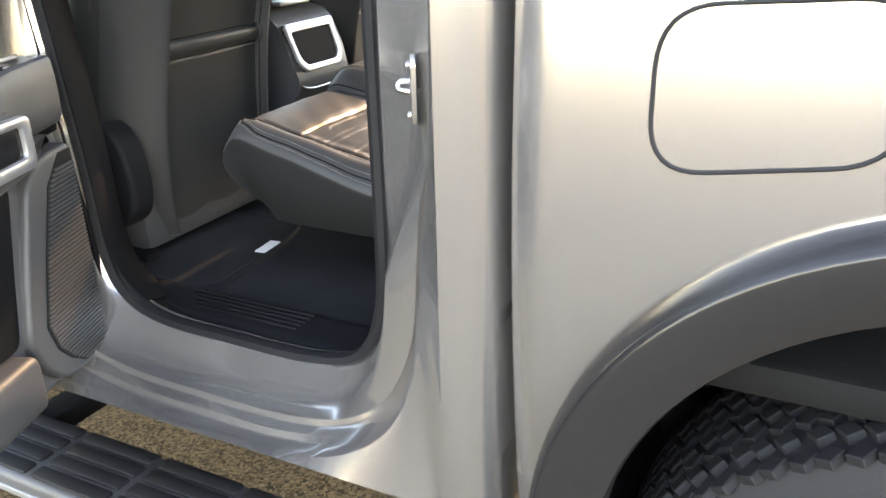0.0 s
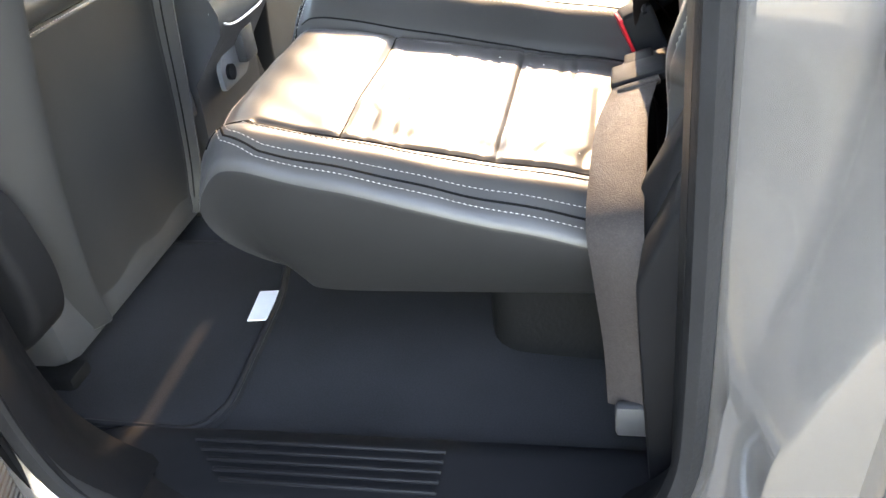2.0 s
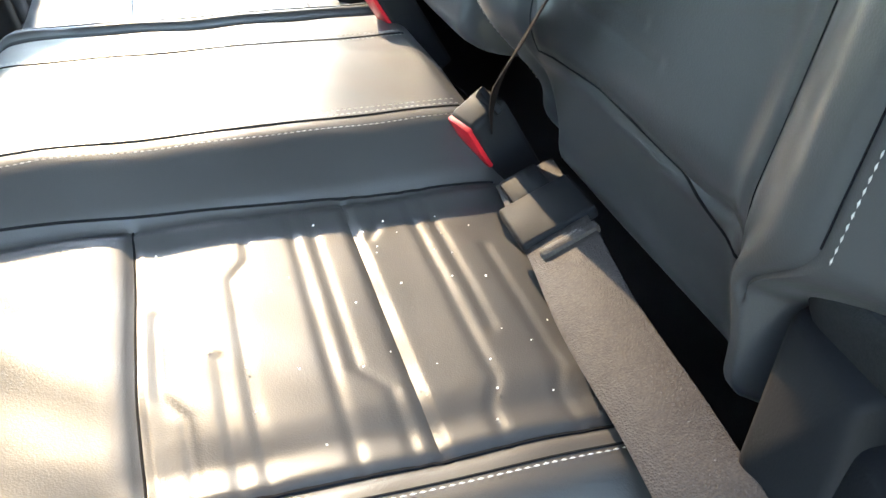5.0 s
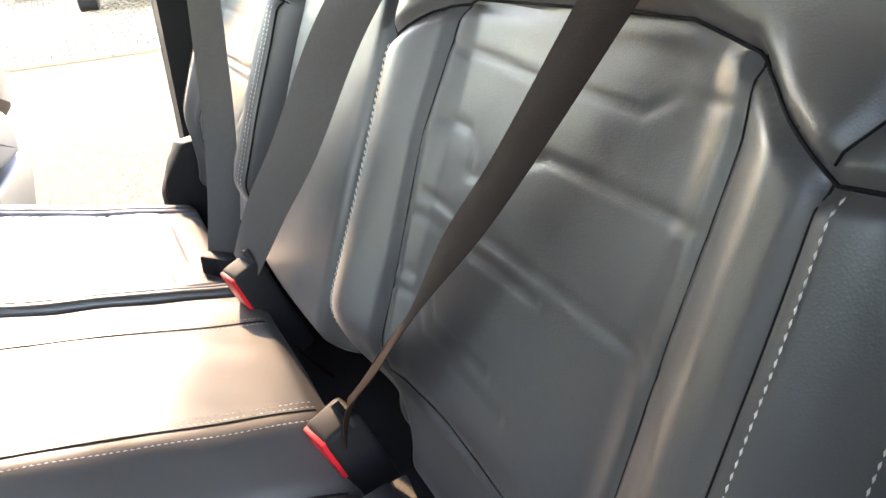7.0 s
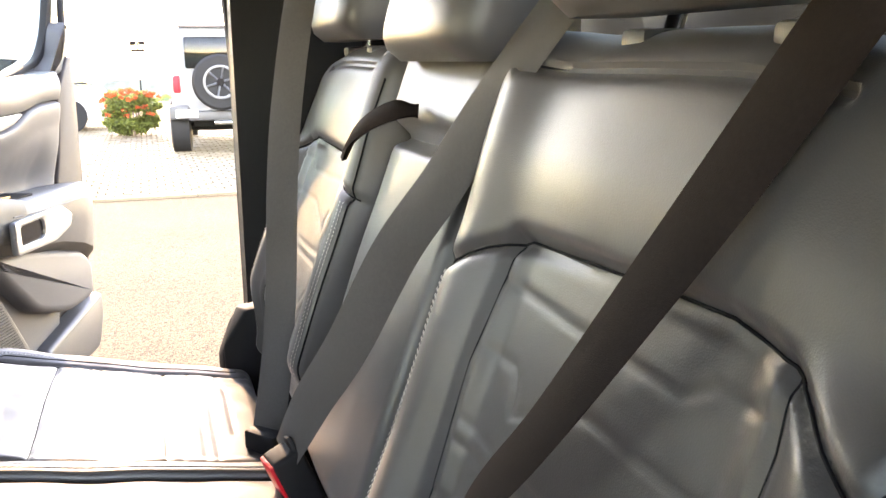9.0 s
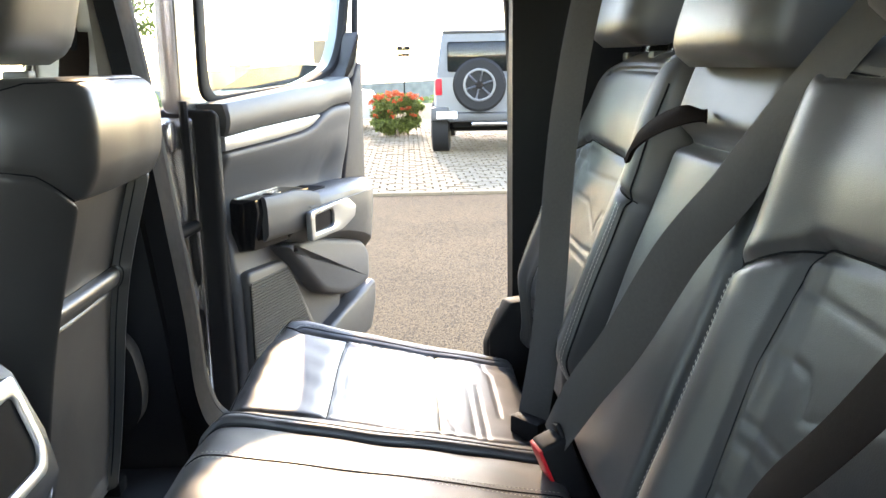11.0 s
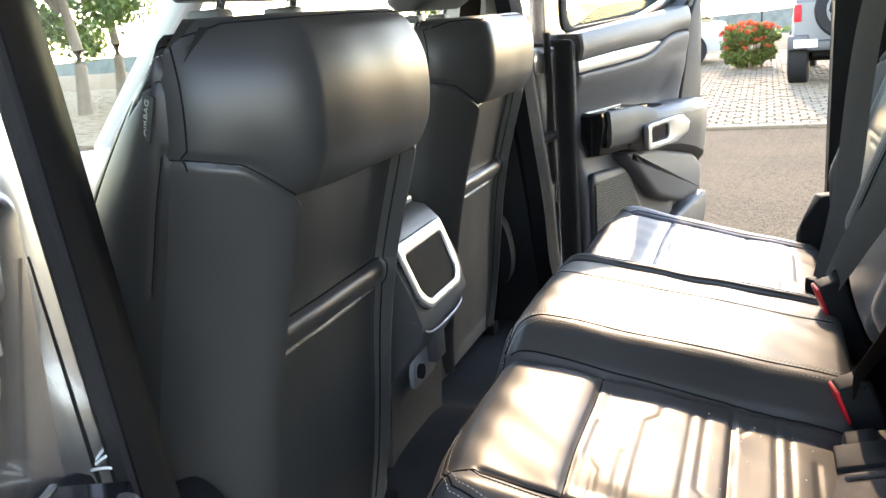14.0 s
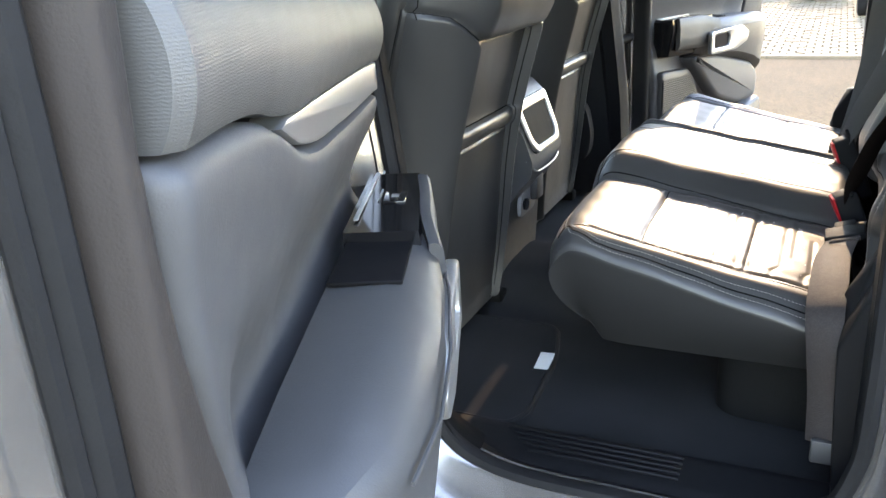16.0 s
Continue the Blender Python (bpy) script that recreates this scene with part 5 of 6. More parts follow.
        pocket = [(0.34, 0.60), (0.62, 0.62), (0.655, 0.70), (0.655, 0.765), (0.43, 0.72), (0.345, 0.70)]
    part("knee_panel", prism(rounded(pk, 0.03 if side > 0 else 0.012), 0.055, M @ Matrix.Translation((0, 0, 0.008)), 0.018 if side > 0 else 0.010, 3), TRIM, door, "swelling panel below the armrest")
    part("map_pocket", prism(rounded(pocket, 0.02), 0.045, M @ Matrix.Translation((0, 0, 0.008)), 0.012, 3), PLASTIC, door, "moulded charcoal map pocket")
    # seals and edge covers
    side_line = [(float(edge_end(z)) + 0.002, z) for z in (1.27, 1.22, 1.18, 1.13, 1.08, 1.0, 0.95, 0.85, 0.75, 0.66)]
    part("frame_cover", prism([(0.62, 0.60), (0.67, 0.64), (0.695, 0.72), (0.712, 0.95), (0.718, 1.2), (0.722, 1.37), (0.693, 1.37)] + side_line + [(0.56, 0.62)], 0.044, M @ Matrix.Translation((0, 0, -0.040)), 0.006, 3), COVER, door, "brown-grey trailing edge cover")
    path = smooth_path([(-0.03, 0.585, 0), (0.3, 0.565, 0), (0.58, 0.565, 0), (0.67, 0.62, 0), (0.703, 0.75, 0), (0.722, 0.95, 0), (0.727, 1.2, 0), (0.735, 1.38, 0), (0.755, 1.55, 0)], 6)
    seal = part("edge_seal", tube([M @ Vector((p.x, p.y, -0.026)) for p in path], 0.010, 8, n), RUBBER, door, "black rubber edge seal")
    part("seal_lip", tube([M @ Vector((p.x + 0.012 * (p.y > 0.7), p.y, -0.032)) for p in path], 0.007, 8, n), RUBBER, seal)
    if side > 0:
        part("edge_cover", prism(rounded([(-0.040, 0.62), (-0.008, 0.60), (-0.008, 1.275), (-0.040, 1.285)], 0.015), 0.125, M @ Matrix.Translation((0, 0, -0.115)), 0.012, 3), RUBBER, door, "black inner edge cover")
    wave = smooth_path([(-0.058, 0.62, 0), (-0.066, 0.75, 0), (-0.048, 0.88, 0), (-0.060, 1.0, 0), (-0.056, 1.12, 0), (-0.060, 1.30, 0)], 6)
    part("hinge_seal", tube([M @ Vector((p.x, p.y, -0.045)) for p in wave], 0.009, 8, n), RUBBER, door, "black rubber seal on the hinge side")
    # window: frame, glass
    fo = [(-0.06, 1.265), (0.62, 1.295), (0.775, 1.345), (0.785, 1.45), (0.83, 1.66), (0.0, 1.66), (-0.05, 1.58)]
    fi = [(0.030, 1.300), (0.49, 1.320), (0.655, 1.362), (0.705, 1.43), (0.765, 1.62), (0.05, 1.62), (0.035, 1.5)]
    part("window_frame", frame_prism(rounded(fo, 0.045, 4), rounded(fi, 0.045, 4), 0.05, M @ Matrix.Translation((0, 0, -0.10)), 0.006), PAINT, door, "painted door window frame")
    part("window_seal", frame_prism([(0.38 + (a - 0.38) * 1.06, 1.46 + (b - 1.46) * 1.06) for a, b in rounded(fi, 0.045, 4)], [(0.38 + (a - 0.38) * 0.97, 1.46 + (b - 1.46) * 0.97) for a, b in rounded(fi, 0.045, 4)], 0.02, M @ Matrix.Translation((0, 0, -0.065)), 0.004), RUBBER, door, "black rubber window seal")
    g = part("window_pane", prism(fi, 0.004, M @ Matrix.Translation((0, 0, -0.075))), GLASS, door, "clear side window glass")
    g.visible_shadow = False
    return M


NEAR_DOOR = rear_door(-1)
FAR_DOOR = rear_door(1)
sheet = part("paper_sheet", prism([(0.155, 1.376), (0.560, 1.376), (0.565, 1.62), (0.155, 1.62)], 0.001, FAR_DOOR @ Matrix.Translation((0, 0, -0.082))), THIN_PAPER, smooth=False)
near_sheet = part("paper_sheet", prism([(0.30, 1.322), (0.50, 1.335), (0.60, 1.62), (0.30, 1.62)], 0.001, NEAR_DOOR @ Matrix.Translation((0, 0, -0.082))), THIN_PAPER, smooth=False)
tagged(near_sheet, "white paper sheet stuck inside the side window", "paper")
tagged(sheet, "blank white paper sheet behind the side window", "paper")

# ---- floor mat ----
mat_poly = rounded([(-1.10, -0.64), (-0.75, -0.652), (-0.728, -0.61), (-0.742, -0.40), (-0.775, -0.28), (-1.12, -0.28)], 0.04, 5)
mat_thing = part("floor_mat", prism(mat_poly, 0.012, Matrix.Translation((0, 0, 0.612)), 0.003), CARPET, None, smooth=False)
tagged(mat_thing, "black carpet floor mat with a bound edge", "floor mat")
rim = [(a, b, 0.623) for a, b in inset(mat_poly, 0.003)]
part("bound_edge", tube(rim + [rim[0]], 0.0042, 8), RUBBER, mat_thing, "black bound edge")
part("mat_label", box(-0.031, 0.031, -0.0145, 0.0145, 0, 0.002, 0.0005, 1, pose(-0.757, -0.432, 0.6245, 0, 0, -84)), PAPER, mat_thing, "pale woven label")

# ---- seat belts ----
def buckle(at, lean, yaw, name="seat_belt_buckle"):
    t = thing(name, "black seat belt buckle with a red release button", "seat belt", at)
    M = pose(*at) @ pose(0, 0, 0, 0, lean, yaw)
    part("housing", box(-0.011, 0.027, -0.019, 0.019, -0.085, 0.046, 0.006, 3, M), BLACK, t)
    part("release_button", box(-0.0135, -0.006, -0.0165, 0.0165, 0.000, 0.044, 0.002, 2, M), RED, t, "red release button")
    part("stalk", strap([M @ Vector(p) for p in ((0, 0, -0.06), (0.01, 0, -0.10), (0.02, 0, -0.14))], 0.04, [M.to_3x3() @ Vector((-1, 0, 0))] * 3, 0.004), WEB, t, "short webbing stalk")
    return t


buckle((-0.290, -0.238, 0.874), -22, 12)
buckle((-0.297, 0.052, 0.900), -22, 12)
b1 = part("seat_belt", strap([(-0.288, -0.246, 0.915), (-0.280, -0.272, 0.962), (-0.266, -0.322, 1.022), (-0.245, -0.357, 1.085), (-0.222, -0.402, 1.15), (-0.188, -0.456, 1.248), (-0.158, -0.499, 1.332), (-0.12, -0.55, 1.44), (-0.07, -0.61, 1.58)], 0.047, [(-1, 0.3, 0.3), (-1, 1.0, 0.3), (-1, 0.9, 0.35), (-1, 0.5, 0.35), (-1, 0.3, 0.35), (-1, 0.1, 0.4), (-1, 0, 0.4), (-1, 0, 0.4), (-1, 0, 0.4)]), WEB, None)
tagged(b1, "dark woven shoulder belt across the backrest", "seat belt")
b2 = part("seat_belt", strap([(-0.302, 0.06, 0.935), (-0.276, 0.02, 1.01), (-0.248, -0.035, 1.087), (-0.211, -0.08, 1.186), (-0.185, -0.145, 1.26), (-0.162, -0.188, 1.323), (-0.142, -0.225, 1.373), (-0.09, -0.29, 1.47)], 0.047, [(-1, -0.4, 0.3), (-0.7, -0.7, 0.3), (-0.62, -0.75, 0.3), (-0.62, -0.75, 0.3), (-0.7, -0.6, 0.35), (-0.8, -0.45, 0.4), (-0.9, -0.3, 0.45), (-1, -0.2, 0.5)]), WEB_GREY, None)
tagged(b2, "grey woven middle shoulder belt over the armrest", "seat belt")
b3 = part("seat_belt", strap([(-0.300, 0.245, 0.862), (-0.278, 0.275, 0.96), (-0.262, 0.308, 1.06), (-0.25, 0.33, 1.2), (-0.235, 0.348, 1.31), (-0.205, 0.375, 1.45), (-0.16, 0.40, 1.6)], 0.047, [(-0.7, -0.8, 0.1)] * 7), WEB_GREY, None)
tagged(b3, "grey woven shoulder belt hanging before the backrest", "seat belt")
lap = part("seat_belt", strap([(-0.285, -0.30, 0.885), (-0.298, -0.40, 0.889), (-0.309, -0.48, 0.889), (-0.312, -0.57, 0.884), (-0.314, -0.632, 0.868), (-0.310, -0.652, 0.82), (-0.303, -0.652, 0.75), (-0.30, -0.66, 0.69)], 0.047, [(-0.3, 0, 1), (-0.3, 0, 1), (-0.2, -0.1, 1), (-0.15, -0.3, 1), (-0.3, -0.8, 0.6), (-0.5, -1, 0.1), (-0.5, -1, 0), (-0.5, -1, 0)]), WEAVE, None)
tagged(lap, "brown-black woven lap belt over the cushion's edge", "seat belt")
pl = part("belt_slider", box(-0.029, 0.029, -0.025, 0.025, -0.006, 0.005, 0.003, 3, pose(-0.293, -0.364, 0.889, 0, -15, 0)), BLACK, None)
part("slot_bar", box(-0.022, 0.022, -0.045, -0.036, -0.002, 0.006, 0.003, 2, pose(-0.293, -0.364, 0.889, 0, -15, 0)), WEAVE, pl, "doubled webbing stub")
part("tongue", box(-0.016, 0.016, 0.02, 0.058, -0.004, 0.003, 0.003, 2, pose(-0.293, -0.364, 0.889, 0, -15, 0)), BLACK, pl)
tagged(pl, "black plastic slider on the lap belt", "belt slider")
loop = part("pull_strap", strap([(-0.165, -0.014, 1.310), (-0.186, -0.006, 1.311), (-0.204, 0.02, 1.300), (-0.215, 0.05, 1.283), (-0.219, 0.066, 1.266)], 0.026, [(-0.8, 0.1, 0.6)] * 5, 0.007), WEB, None)
tagged(loop, "black fabric pull loop on the middle backrest", "strap")

part("tongue", box(-0.003, 0.003, -0.012, 0.012, -0.014, 0.012, 0.002, 2, pose(-0.290, -0.244, 0.922, -40, -20, 10)), BLACK, b1, "black plastic belt tongue")
part("tongue", box(-0.003, 0.003, -0.012, 0.012, -0.014, 0.012, 0.002, 2, pose(-0.295, 0.050, 0.950, -20, -20, 10)), BLACK, b2, "black plastic belt tongue")
part("anchor", box(-0.012, 0.012, -0.026, 0.026, -0.03, 0.012, 0.004, 2, pose(-0.302, 0.243, 0.872, 0, 0, 40)), BLACK, b3, "black lower belt anchor")

# ---- door striker ----
st = thing("door_striker", "bare steel door striker on the jamb", "striker", (-0.165, -0.845, 1.08))
part("plate", prism(rounded([(-0.015, -0.041), (0.015, -0.041), (0.015, 0.041), (-0.015, 0.041)], 0.013, 6), 0.006, plane_matrix((-0.158, -0.858, 1.081), (0.55, -0.83, 0), (0, 0, 1)), 0.002), PAINT, st, "painted base plate")
prong = smooth_path([(-0.156, -0.840, 1.0865), (-0.180, -0.840, 1.0865), (-0.187, -0.841, 1.085), (-0.189, -0.843, 1.081), (-0.187, -0.845, 1.077), (-0.180, -0.846, 1.0755), (-0.156, -0.846, 1.0755)], 5)
part("loop", tube(prong, 0.0040, 12, (0, 1, 0)), CHROME, st, "bent steel striker loop")
for z in (1.052, 1.110):
    part("bolt", tube([(-0.160, -0.860, z), (-0.166, -0.864, z)], 0.0045, 12), PAINT, st)


# ---- side covers beside the bench ----
for side, dx in ((-1, 0.0), (1, -0.03)):
    at = lambda *q: [Vector((x + dx, -side * y, z)) for x, y, z in q]
    sc = part("side_cover", hull(at((-0.256, -0.578, 0.952), (-0.266, -0.636, 0.945), (-0.294, -0.598, 0.885), (-0.290, -0.645, 0.850), (-0.285, -0.602, 0.62), (-0.28, -0.645, 0.62), (-0.15, -0.578, 0.965), (-0.15, -0.655, 0.955), (-0.15, -0.6, 0.62), (-0.15, -0.67, 0.62)), 0.004), BLACK, None)
    tagged(sc, "moulded black plastic side cover beside the bench", "trim panel")
    part("outer_rib", hull(at((-0.262, -0.632, 0.925), (-0.272, -0.690, 0.912), (-0.292, -0.645, 0.86), (-0.298, -0.690, 0.845), (-0.285, -0.655, 0.62), (-0.285, -0.69, 0.62), (-0.15, -0.632, 0.93), (-0.15, -0.69, 0.92), (-0.15, -0.655, 0.62), (-0.15, -0.69, 0.62)), 0.005), BLACK, sc, "darker stepped outer rib")
    if side < 0:
        part("felt_hump", pad(BACK, 0.575, 0.70, -0.19, -0.062, lambda S, T: -0.002 - 0.6 * np.clip(-0.07 - T, 0, 1) + 0 * S, -0.12, 0.018, 20, 20), CARPET, sc, "black felt hump behind the cover")
part("anchor_end", box(-0.016, 0.016, -0.006, 0.006, -0.035, 0.0, 0.004, 2, pose(-0.299, -0.664, 0.70)), PLASTIC, lap, "black plastic anchor sleeve")

# ---- airbag tag on the near front seat ----
tag_m = plane_matrix((-0.915, -0.612, 1.292), (0.28, 0.03, 0.95), (-0.9, 0.35, 0.1))
tag = part("airbag_tag", box(-0.021, 0.021, -0.010, 0.010, -0.001, 0.001, 0.0006, 1, tag_m), RUBBER, near_seat, "black airbag tag with pale letters")
txt = bpy.data.curves.new("airbag_letters", "FONT")
txt.body, txt.size, txt.extrude, txt.align_x, txt.align_y = "AIRBAG", 0.0095, 0.0002, "CENTER", "CENTER"
txt.materials.append(GREY)
letters = new("airbag_letters", txt)
letters.matrix_basis = tag_m @ Matrix.Translation((0, 0, 0.0014))
letters.parent = tag
letters.matrix_parent_inverse = parent_matrix(tag).inverted()

# ---- crumbs on the near cushion ----
rng = np.random.RandomState(21)
bm = bmesh.new()
for k in range(46):
    x, y = rng.uniform(-0.60, -0.32), -rng.uniform(0.25, 0.52)
    z = float(cushion_line(np.array([[x]]))[0, 0]) - 0.0042 - 0.012 * max(0, (-y - 0.48) / 0.05) * 0.3
    r = rng.uniform(0.0005, 0.0010)
    bmesh.ops.create_icosphere(bm, subdivisions=1, radius=r, matrix=Matrix.Translation((x, y, z)) @ Matrix.Diagonal((1, rng.uniform(0.5, 1.6), 0.6, 1)))
crumbs = part("crumbs", bm, PAPER, None)
tagged(crumbs, "pale crumbs and dust specks on the cushion", "crumbs", kind="stuff")


# ---- outside: kerb, paving, parked off-roader, shrub, trees, distance ----
def paving():
    kerb = thing("kerb_line", "pale concrete edging between asphalt and paving", "kerb", (0, 8.1, 0), kind="structure")
    x = -30.0
    while x < 14:
        part("edging_stone", box(x + 0.004, x + 0.996, 8.0, 8.12, -0.02, 0.03, 0.006, 1), PAVER, kerb)
        x += 1.0
    rng = np.random.RandomState(3)
    verts, faces = [], []
    for j in range(72):
        for i in range(240):
            y0 = 8.13 + j * 0.17
            x0 = -28 + i * 0.17 + 0.085 * (j % 2)
            z = 0.014 + rng.uniform(0, 0.008)
            t = rng.uniform(-0.004, 0.004, 4)
            k = len(verts)
            g = 0.003
            pts = [(x0 + g, y0 + g), (x0 + 0.17 - g, y0 + g), (x0 + 0.17 - g, y0 + 0.17 - g), (x0 + g, y0 + 0.17 - g)]
            verts += [(a, b, -0.02) for a, b in pts] + [(a + (0.009 if n in (0, 3) else -0.009), b + (0.009 if n < 2 else -0.009), z + t[n]) for n, (a, b) in enumerate(pts)]
            faces += [(k + 4, k + 5, k + 6, k + 7)] + [(k + n, k + (n + 1) % 4, k + 4 + (n + 1) % 4, k + 4 + n) for n in range(4)]
    me = bpy.data.meshes.new("paving")
    me.from_pydata(verts, [], faces)
    me.materials.append(PAVER)
    tagged(new("pavement", me), "sunlit tan cobble paving with uneven stones", "paving", kind="structure")


paving()


CAR_GREY = material("grey_car_paint", (0.13, 0.14, 0.16), 0.3, 0.5, 0.03, 900, 0.0, 1500, 2, coat=0.8, rvary=0.04)
RIM = material("dark_alloy", (0.10, 0.105, 0.115), 0.35, 0.6, 0.1, 60, 0.0, 300)
CABIN = material("blue_grey_top", (0.07, 0.085, 0.11), 0.35, 0, 0.1, 20, 0.1, 200)


def off_roader():
    o = Vector((0.80, 11.9, 0))
    yaw = radians(-5)
    R = Matrix.Translation(o) @ Matrix.Rotation(yaw, 4, "Z")
    car = thing("off_roader", "grey boxy off-roader with a rear spare wheel, parked facing away", "car", o)
    # local: x across, y along its length, rear at 0
    def P(name, bm, mat, label="", parent=None):
        bmesh.ops.transform(bm, matrix=R, verts=bm.verts)
        return part(name, bm, mat, parent or car, label)
    P("body", loft([[Vector((x * w, y, z)) for x, z in ((-1, 0.55), (-1, 0.95), (-0.97, 1.16), (0.97, 1.16), (1, 0.95), (1, 0.55))] for y, w in ((0.12, 0.84), (0.2, 0.88), (1.5, 0.90), (3.2, 0.90), (3.3, 0.86))]), CAR_GREY, "grey lower body")
    P("cabin", loft([[Vector((x * w, y, z)) for x, z in ((-0.97, 1.16), (-0.86, 1.78), (-0.80, 1.83), (0.80, 1.83), (0.86, 1.78), (0.97, 1.16))] for y, w in ((0.14, 0.86), (0.22, 0.88), (2.3, 0.88))]), CABIN, "dark cabin and roof")
    P("rear_window", box(-0.66, 0.66, 0.105, 0.128, 1.24, 1.68, 0.03), TINTED, "dark rear glass")
    P("roof_panel", box(-0.74, 0.74, 0.1, 2.3, 1.80, 1.85, 0.03), PLASTIC)
    for s in (-1, 1):
        P("tail_light", box(s * 0.80 - 0.05, s * 0.80 + 0.05, 0.06, 0.16, 0.90, 1.14, 0.015), RED, "red tail light")
        P("bumper_end", box(s * 0.78 - 0.14, s * 0.78 + 0.14, -0.02, 0.22, 0.52, 0.72, 0.03), PLASTIC)
        for y in (0.55, 3.4):
            w = P("wheel", tube([(s * 0.66, y, 0.40), (s * 0.93, y, 0.40)], 0.23, 24), SILVER, "alloy wheel")
            P("tyre", tube([(s * 0.65, y, 0.40), (s * 0.67, y, 0.40), (s * 0.91, y, 0.40), (s * 0.93, y, 0.40)], lambda k: 0.36 if k in (0, 1) else 0.40, 28), RUBBER, "chunky black tyre", w)
    P("bumper", box(-0.66, 0.66, -0.05, 0.16, 0.50, 0.64, 0.03), PLASTIC, "black rear bumper")
    P("tow_bar", tube([(-0.3, 0.0, 0.47), (0.45, 0.0, 0.47)], 0.035, 10), CHROME)
    P("number_plate", box(-0.83, -0.52, -0.06, -0.045, 0.55, 0.66, 0.006), PAPER, "white plate with plain bars")
    sp = P("spare_wheel", tube([(-0.18, -0.22, 1.05), (-0.18, -0.19, 1.05), (-0.18, 0.0, 1.05), (-0.18, 0.02, 1.05)], lambda k: 0.36 if k in (0, 1) else 0.395, 36), RUBBER, "black spare tyre")
    P("rim", frame_prism([(-0.18 + 0.24 * math.cos(a), 1.05 + 0.24 * math.sin(a)) for a in np.linspace(0, 2 * math.pi, 33)[:-1]], [(-0.18 + 0.205 * math.cos(a), 1.05 + 0.205 * math.sin(a)) for a in np.linspace(0, 2 * math.pi, 33)[:-1]], 0.03, plane_matrix((0, -0.222, 0), (1, 0, 0), (0, 0, 1))), RIM, "", sp)
    for k in range(6):
        a = k * math.pi / 3 + 0.3
        c, s = math.cos(a), math.sin(a)
        P("spoke", tube([(-0.18 + 0.05 * c, -0.225, 1.05 + 0.05 * s), (-0.18 + 0.215 * c, -0.232, 1.05 + 0.215 * s)], 0.026, 8, flat=0.5), RIM, "", sp)
    P("hub", tube([(-0.18, -0.25, 1.05), (-0.18, -0.21, 1.05)], 0.055, 16), GLOSS, "", sp)
    P("axle", tube([(-0.7, 0.55, 0.38), (0.7, 0.55, 0.38)], 0.06, 12), UNDER)
    P("underbody", box(-0.6, 0.6, 0.2, 3.4, 0.40, 0.56, 0.03), UNDER)


off_roader()


def leaf_cloud(rng, center, radii, count, size, bm, fill=0.75):
    """Many small bent leaves in uneven clumps."""
    c = Vector(center)
    for k in range(count):
        d = Vector(rng.normal(0, 1, 3)).normalized()
        q = fill + (1 - fill) * rng.rand()
        p = c + Vector((d.x * radii[0], d.y * radii[1], d.z * radii[2])) * q * rng.uniform(0.55, 1.05)
        a = Vector(rng.normal(0, 1, 3)).normalized()
        b = a.cross(Vector(rng.normal(0, 1, 3))).normalized()
        s = size * rng.uniform(0.6, 1.4)
        v = [bm.verts.new(p - a * s), bm.verts.new(p + b * s * 0.45 + a * s * 0.1), bm.verts.new(p + a * s), bm.verts.new(p - b * s * 0.45 + a * s * 0.1)]
        bm.faces.new(v)


def leaf_material(name, color, vary=0.5):
    m = material(name, color, 0.55, 0, 0.2, 30, 0, 100, 2)
    n, l = m.node_tree.nodes, m.node_tree.links
    geo = n.new("ShaderNodeNewGeometry")
    mr = n.new("ShaderNodeMapRange")
    mr.inputs[3].default_value, mr.inputs[4].default_value = 1 - vary, 1 + vary
    l.new(geo.outputs["Random Per Island"], mr.inputs[0])
    sc = n.new("ShaderNodeVectorMath")
    sc.operation = "SCALE"
    sc.inputs[0].default_value = color
    l.new(mr.outputs[0], sc.inputs["Scale"])
    b = n["Principled BSDF"]
    l.new(sc.outputs[0], b.inputs["Base Color"])
    tr = n.new("ShaderNodeBsdfTranslucent")
    l.new(sc.outputs[0], tr.inputs[0])
    mx = n.new("ShaderNodeMixShader")
    mx.inputs[0].default_value = 0.4
    l.new(b.outputs[0], mx.inputs[1])
    l.new(tr.outputs[0], mx.inputs[2])
    l.new(mx.outputs[0], n["Material Output"].inputs[0])
    return m


LEAF = leaf_material("green_leaf", (0.13, 0.16, 0.035))
LEAF_TREE = leaf_material("tree_leaf", (0.08, 0.12, 0.03))
BLOOM = leaf_material("red_flower", (0.55, 0.10, 0.03), 0.35)
BARK = material("bark", (0.16, 0.12, 0.09), 0.9, 0, 0.4, 30, 0.8, 60)
HILL = material("distant_land", (0.12, 0.13, 0.12), 1.0, 0, 0.3, 0.3, 0, 10, 0.05, spec=0.0)
BROWN = material("brown_plaster", (0.26, 0.17, 0.12), 0.9, 0, 0.15, 8, 0.3, 40, 0.5)


